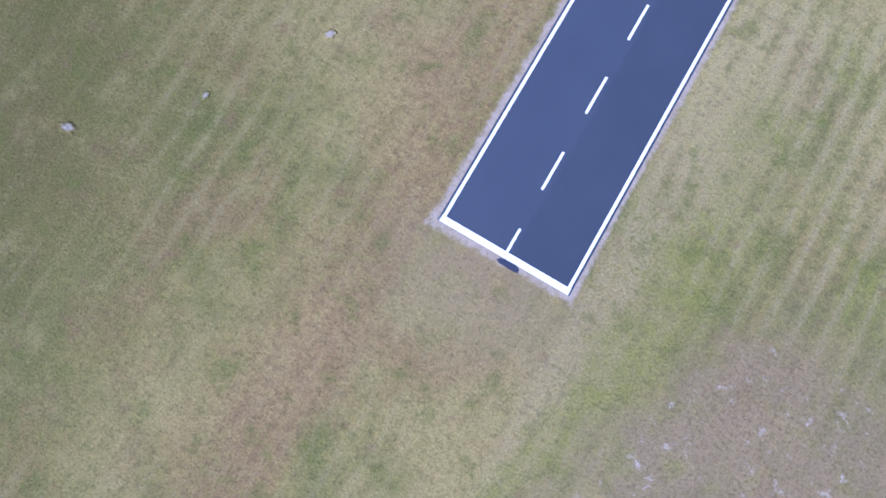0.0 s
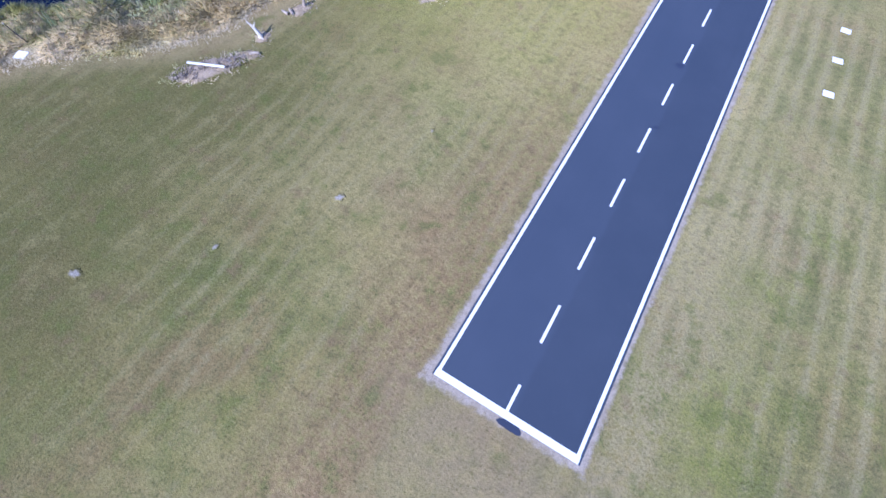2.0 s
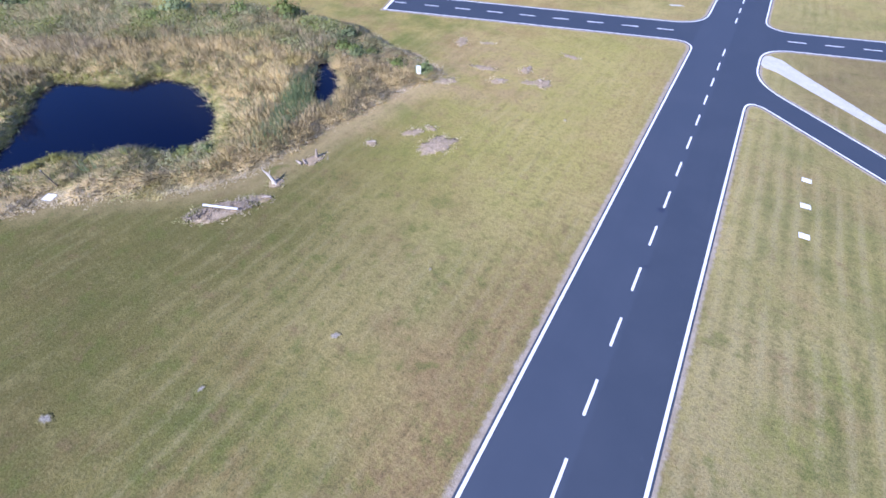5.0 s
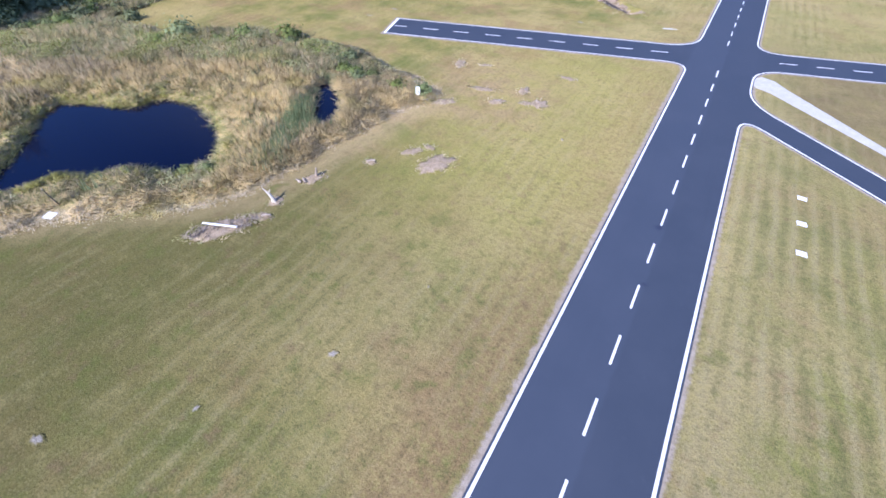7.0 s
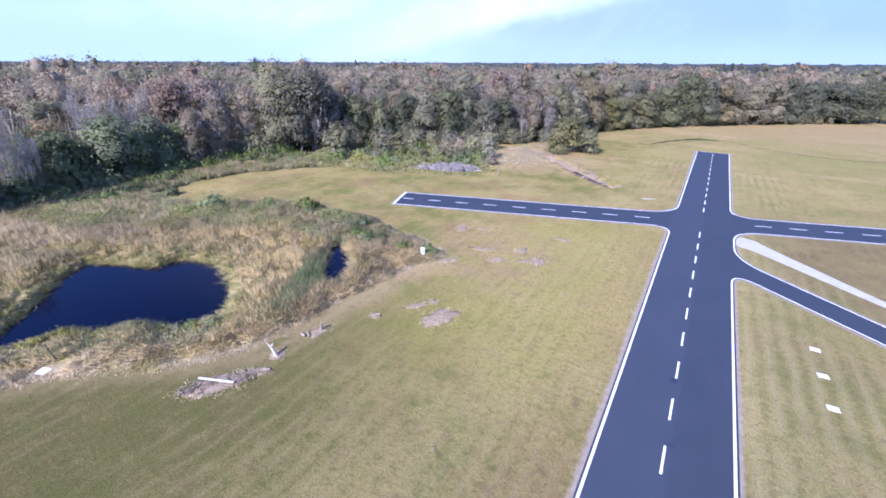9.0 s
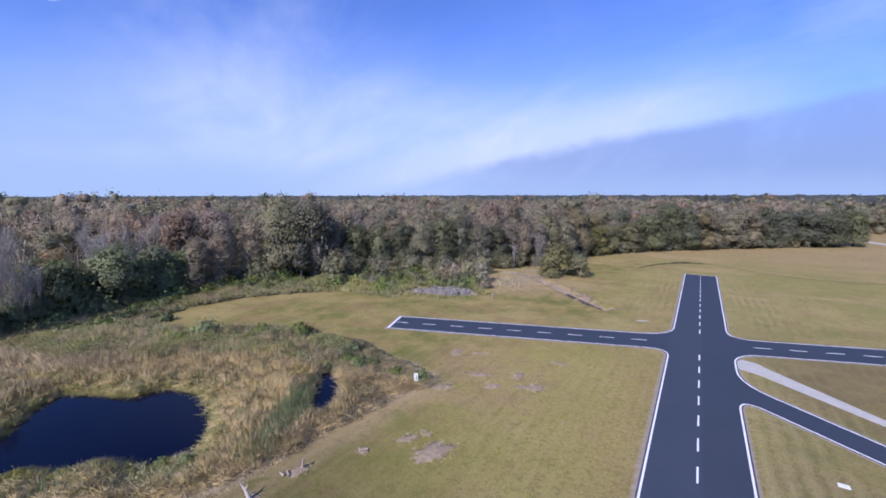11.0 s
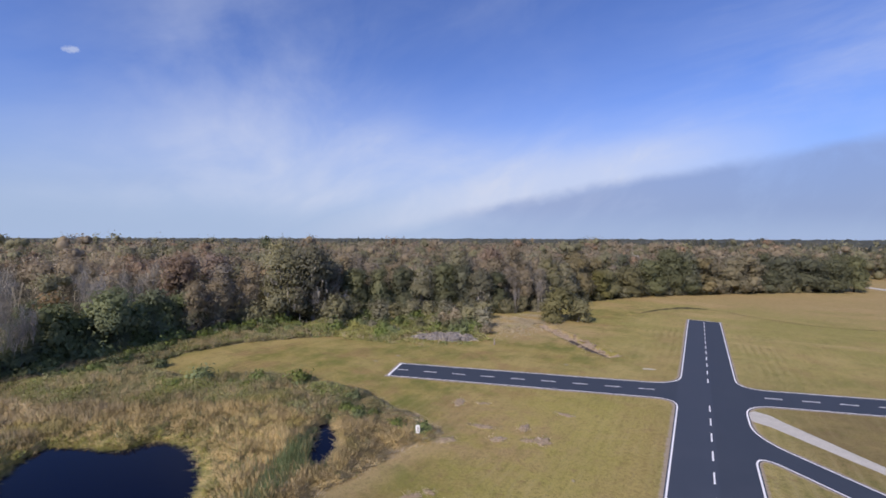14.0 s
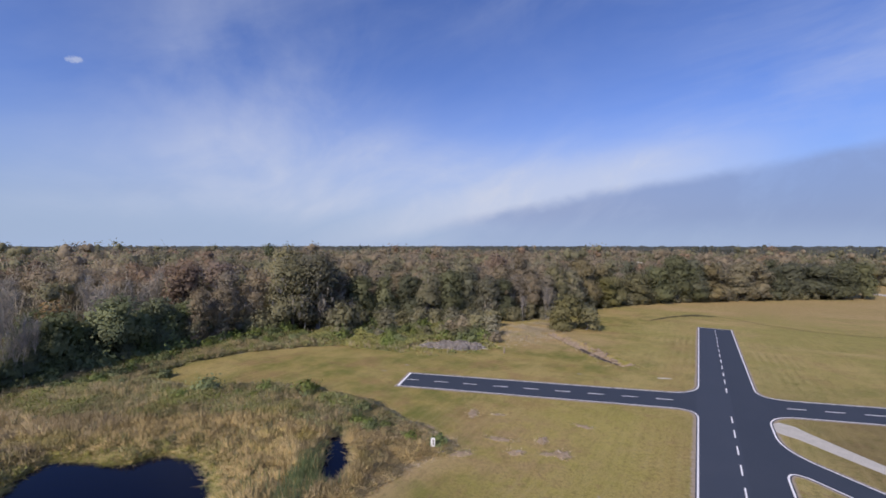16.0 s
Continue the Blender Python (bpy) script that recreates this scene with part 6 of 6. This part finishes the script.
for x, y, turn in ((11.5, 36.9, 4), (11.5, 41.7, 6), (11.5, 46.4, -2)):
    build_panel(x, y, turn, 0, "flat white board lying on the mown grass")


def build_pond_panel():
    build_panel(-49.5, 4.1, 22, 3, "flat white board on the grass beside the marsh", 1.0, 0.85)
    s = thing("leaning_stake", "thin dark stake leaning beside a white board", "stake", pose(-50.6, 5.4, 0, 8, -10, 0))
    part("pole", tube_bm([(0, 0, -0.1), (0.02, 0, 1.0), (0, 0.02, 1.9)], [0.05, 0.045, 0.04]), DARKWOOD, s)
    part("cap", tube_bm([(0, 0.02, 1.9), (0, 0.02, 2.02)], [0.06, 0.055]), PALEWOOD, s)


build_pond_panel()


def build_sign():
    s = thing("field_sign", "upright white sign with a dark upright mark", "sign", pose(-34.6, 43.9, 0, 0, 0, 28))
    bm = bmesh.new()
    box(bm, (0.56, 0.05, 1.15), pose(0, 0, 0.85), 0.012)
    board = part("board", bm, WHITE, s, "white board")
    bm = bmesh.new()
    box(bm, (0.11, 0.012, 0.7), pose(0.05, -0.032, 0.86), 0.003)
    part("mark", bm, DARKWOOD, board, "dark upright mark")
    for k in (-0.24, 0.24):
        bm = bmesh.new()
        box(bm, (0.08, 0.07, 1.45), pose(k, 0.062, 0.70), 0.01)
        part("post", bm, DARKWOOD, s)


build_sign()


def build_brush_pile():
    """A spread of cut sticks with a long white plank laid across."""
    mound("brush_pile_dirt", -34.7, 11.4, 3.2, 1.15, 0.22, 57, BAREDIRT, "long patch of bare dirt under cut brush", "dirt patch", 81)
    p = thing("brush_pile", "low pile of grey cut sticks on bare dirt", "brush pile", pose(-34.7, 11.4, 0.16, 0, 0, 57))
    r = random.Random(4)
    for k in range(130):
        u = r.uniform(-1, 1)
        x, y = u * 3.0, r.gauss(0, 0.5) * (1.1 - abs(u) * 0.6)
        a, long, rad = r.gauss(1.1, 0.7), r.uniform(0.35, 1.0), r.uniform(0.012, 0.032)
        dx, dy = math.cos(a) * long / 2, math.sin(a) * long / 2
        z = 0.02 + r.uniform(0, 0.22)
        bm = tube_bm([(x - dx, y - dy, z - 0.06), (x, y + r.uniform(-0.06, 0.06), z + 0.05), (x + dx, y + dy, z + r.uniform(-0.05, 0.2))], [rad, rad * 0.8, rad * 0.5], 5)
        part("stick", bm, STICKS if k % 3 else DARKWOOD, p)
    w = thing("white_plank", "long white plank lying across the brush pile", "plank", pose(-34.8, 11.5, 0.42, 2, 3, 26))
    bm = bmesh.new()
    box(bm, (3.2, 0.2, 0.06), Matrix(), 0.01)
    part("plank", bm, WHITE, w)


build_brush_pile()


def build_stumps():
    s = thing("forked_stump", "bleached forked dead stump standing on bare dirt", "stump", pose(-33.7, 16.9, 0.02))
    part("trunk", tube_bm([(0, 0, -0.1), (0.0, 0, 0.25), (-0.20, -0.12, 0.8), (-0.38, -0.22, 1.2)], [0.32, 0.2, 0.14, 0.11], 8), PALEWOOD, s)
    part("fork", tube_bm([(-0.36, -0.2, 1.14), (-0.58, -0.34, 1.5), (-0.62, -0.36, 1.85)], [0.085, 0.065, 0.03], 6), PALEWOOD, s)
    part("fork", tube_bm([(-0.28, -0.16, 0.98), (-0.12, -0.06, 1.22), (-0.06, -0.02, 1.5)], [0.07, 0.055, 0.03], 6), PALEWOOD, s)
    part("root", tube_bm([(0.0, 0, 0.12), (0.32, -0.1, 0.06), (0.55, -0.16, -0.03)], [0.14, 0.09, 0.03], 6), PALEWOOD, s)
    s = thing("short_stump", "short dark stump on a dirt patch", "stump", pose(-33.2, 22.4, 0.05))
    part("trunk", tube_bm([(0, 0, -0.1), (0.02, 0.01, 0.4), (0.07, 0.05, 0.95)], [0.20, 0.13, 0.08], 8), STICKS, s)
    part("stub", tube_bm([(0.03, 0.01, 0.5), (0.18, -0.05, 0.7), (0.22, -0.08, 0.86)], [0.07, 0.05, 0.03], 6), STICKS, s)
    for x, y, k in ((-33.6, 21.0, 0), (-34.0, 20.6, 2), (-32.6, 14.9, 3), (-30.0, 27.7, 4), (-22.9, 54.0, 5), (-20.0, 51.5, 6), (-24.6, 48.8, 7), (-33.0, 43.4, 8)):
        r = random.Random(k)
        g = thing("cut_log", "short weathered cut log lying on dirt", "log", pose(x, y, 0.16, 0, 0, r.uniform(0, 180)))
        part("log", tube_bm([(-0.42, 0, 0), (0, 0.03, 0.02), (0.4, 0, 0)], [0.12, 0.13, 0.10], 8), PALEWOOD if k == 1 else STICKS, g)
    g = thing("old_post", "short dark upright post in the dry grass", "post", pose(-46.2, 95.6, 0))
    part("pole", tube_bm([(0, 0, -0.1), (0.02, 0, 0.7), (0, 0, 1.5)], [0.22, 0.2, 0.16], 7), STICKS, g)
    g = thing("broken_trunk", "pale broken trunk leaning in dry weeds", "trunk", pose(-47.0, 113.0, 0, 0, 20, 0))
    part("trunk", tube_bm([(0, 0, -0.2), (0.1, 0, 0.8), (0.1, 0.1, 1.5)], [0.13, 0.10, 0.06], 7), STICKS, g)


build_stumps()


def build_far_things():
    """A low pale building beyond the woods, a utility pole and the road's guard rail."""
    for x, y, w, tall in ((-70.0, 418.0, 12.0, 16.6), (-52.0, 432.0, 9.0, 13.4)):
        h = thing("far_building", "low white building beyond the far woods", "building", pose(x, y, 0, 0, 0, 10))
        bm = bmesh.new()
        box(bm, (w, 9, tall), pose(0, 0, tall / 2), 0.05)
        part("wall", bm, WHITE, h)
        bm = bmesh.new()
        vs = [bm.verts.new(p) for p in ((-w / 2 - .5, -5, tall), (w / 2 + .5, -5, tall), (w / 2 + .5, 5, tall), (-w / 2 - .5, 5, tall), (-w / 2 - .5, 0, tall + 1.6), (w / 2 + .5, 0, tall + 1.6))]
        for f in ((0, 1, 5, 4), (2, 3, 4, 5), (0, 4, 3), (1, 2, 5), (3, 2, 1, 0)):
            bm.faces.new([vs[k] for k in f])
        part("roof", bm, CONCRETE, h)
    u = thing("utility_pole", "pale utility pole with a short cross arm", "utility pole", pose(74.0, 352.0, 0))
    part("pole", tube_bm([(0, 0, -0.2), (0, 0, 9), (0, 0, 21.0)], [0.22, 0.2, 0.16], 8), GREYWOOD, u)
    bm = bmesh.new()
    box(bm, (2.4, 0.14, 0.16), pose(0, 0, 20.2), 0.02)
    part("cross_arm", bm, GREYWOOD, u)
    g = thing("guard_rail", "long pale guard rail along the far road", "guard rail")
    g["kind"] = "structure"
    a, b = Vector((92.0, 425.0, 0)), Vector((172.0, 502.0, 0))
    for k in range(22):
        p = a.lerp(b, k / 21)
        bm = bmesh.new()
        box(bm, (0.2, 0.2, 2.4), pose(p.x, p.y, 0.8), 0.02)
        part("post", bm, GREYWOOD, g)
    d = (b - a)
    bm = bmesh.new()
    box(bm, (d.length, 0.12, 0.5), pose((a.x + b.x) / 2, (a.y + b.y) / 2, 1.7, 0, 0, math.degrees(math.atan2(d.y, d.x))), 0.02)
    part("rail", bm, CONCRETE, g)
    # worn wheel track curving past the runway's end
    pts = [(-19.7, 168.4), (-13.2, 182.0), (-5.7, 190.5), (3.9, 190.5), (14.0, 182.0), (25.4, 174.5), (36.0, 173.0), (50.0, 176.0)]
    bm = bmesh.new()
    last = None
    for k in range(71):
        s = k / 70 * (len(pts) - 1)
        i = min(int(s), len(pts) - 2)
        f = s - i
        p = [np.array(pts[max(0, min(len(pts) - 1, i + o))]) for o in (-1, 0, 1, 2)]
        q = 0.5 * (2 * p[1] + (p[2] - p[0]) * f + (2 * p[0] - 5 * p[1] + 4 * p[2] - p[3]) * f * f + (3 * p[1] - p[0] - 3 * p[2] + p[3]) * f ** 3)
        w = (2.7 * math.sin(min(k + 2, 28) / 28 * 2.6) + 0.15 if k < 28 else 0.3) * (0.75 + 0.22 * math.sin(k * 1.3) + 0.22 * math.sin(k * 0.4))
        zz = float(ground_height(np.array([q[0]]), np.array([q[1]]))[0])
        now = [bm.verts.new((q[0], q[1] - w, zz + 0.06)), bm.verts.new((q[0], q[1] + w, zz + 0.06))]
        if last:
            bm.faces.new((last[0], now[0], now[1], last[1]))
        last = now
    ob = part("wheel_track", bm, TRACK, None)
    tagged(ob, "dark worn wheel track through dry grass", "track", kind="structure")


build_far_things()
for rows in TREES.values():          # unused first trees go
    for root, used in rows:
        if not used:
            for ob in [*root.children_recursive, root]:
                bpy.data.objects.remove(ob)
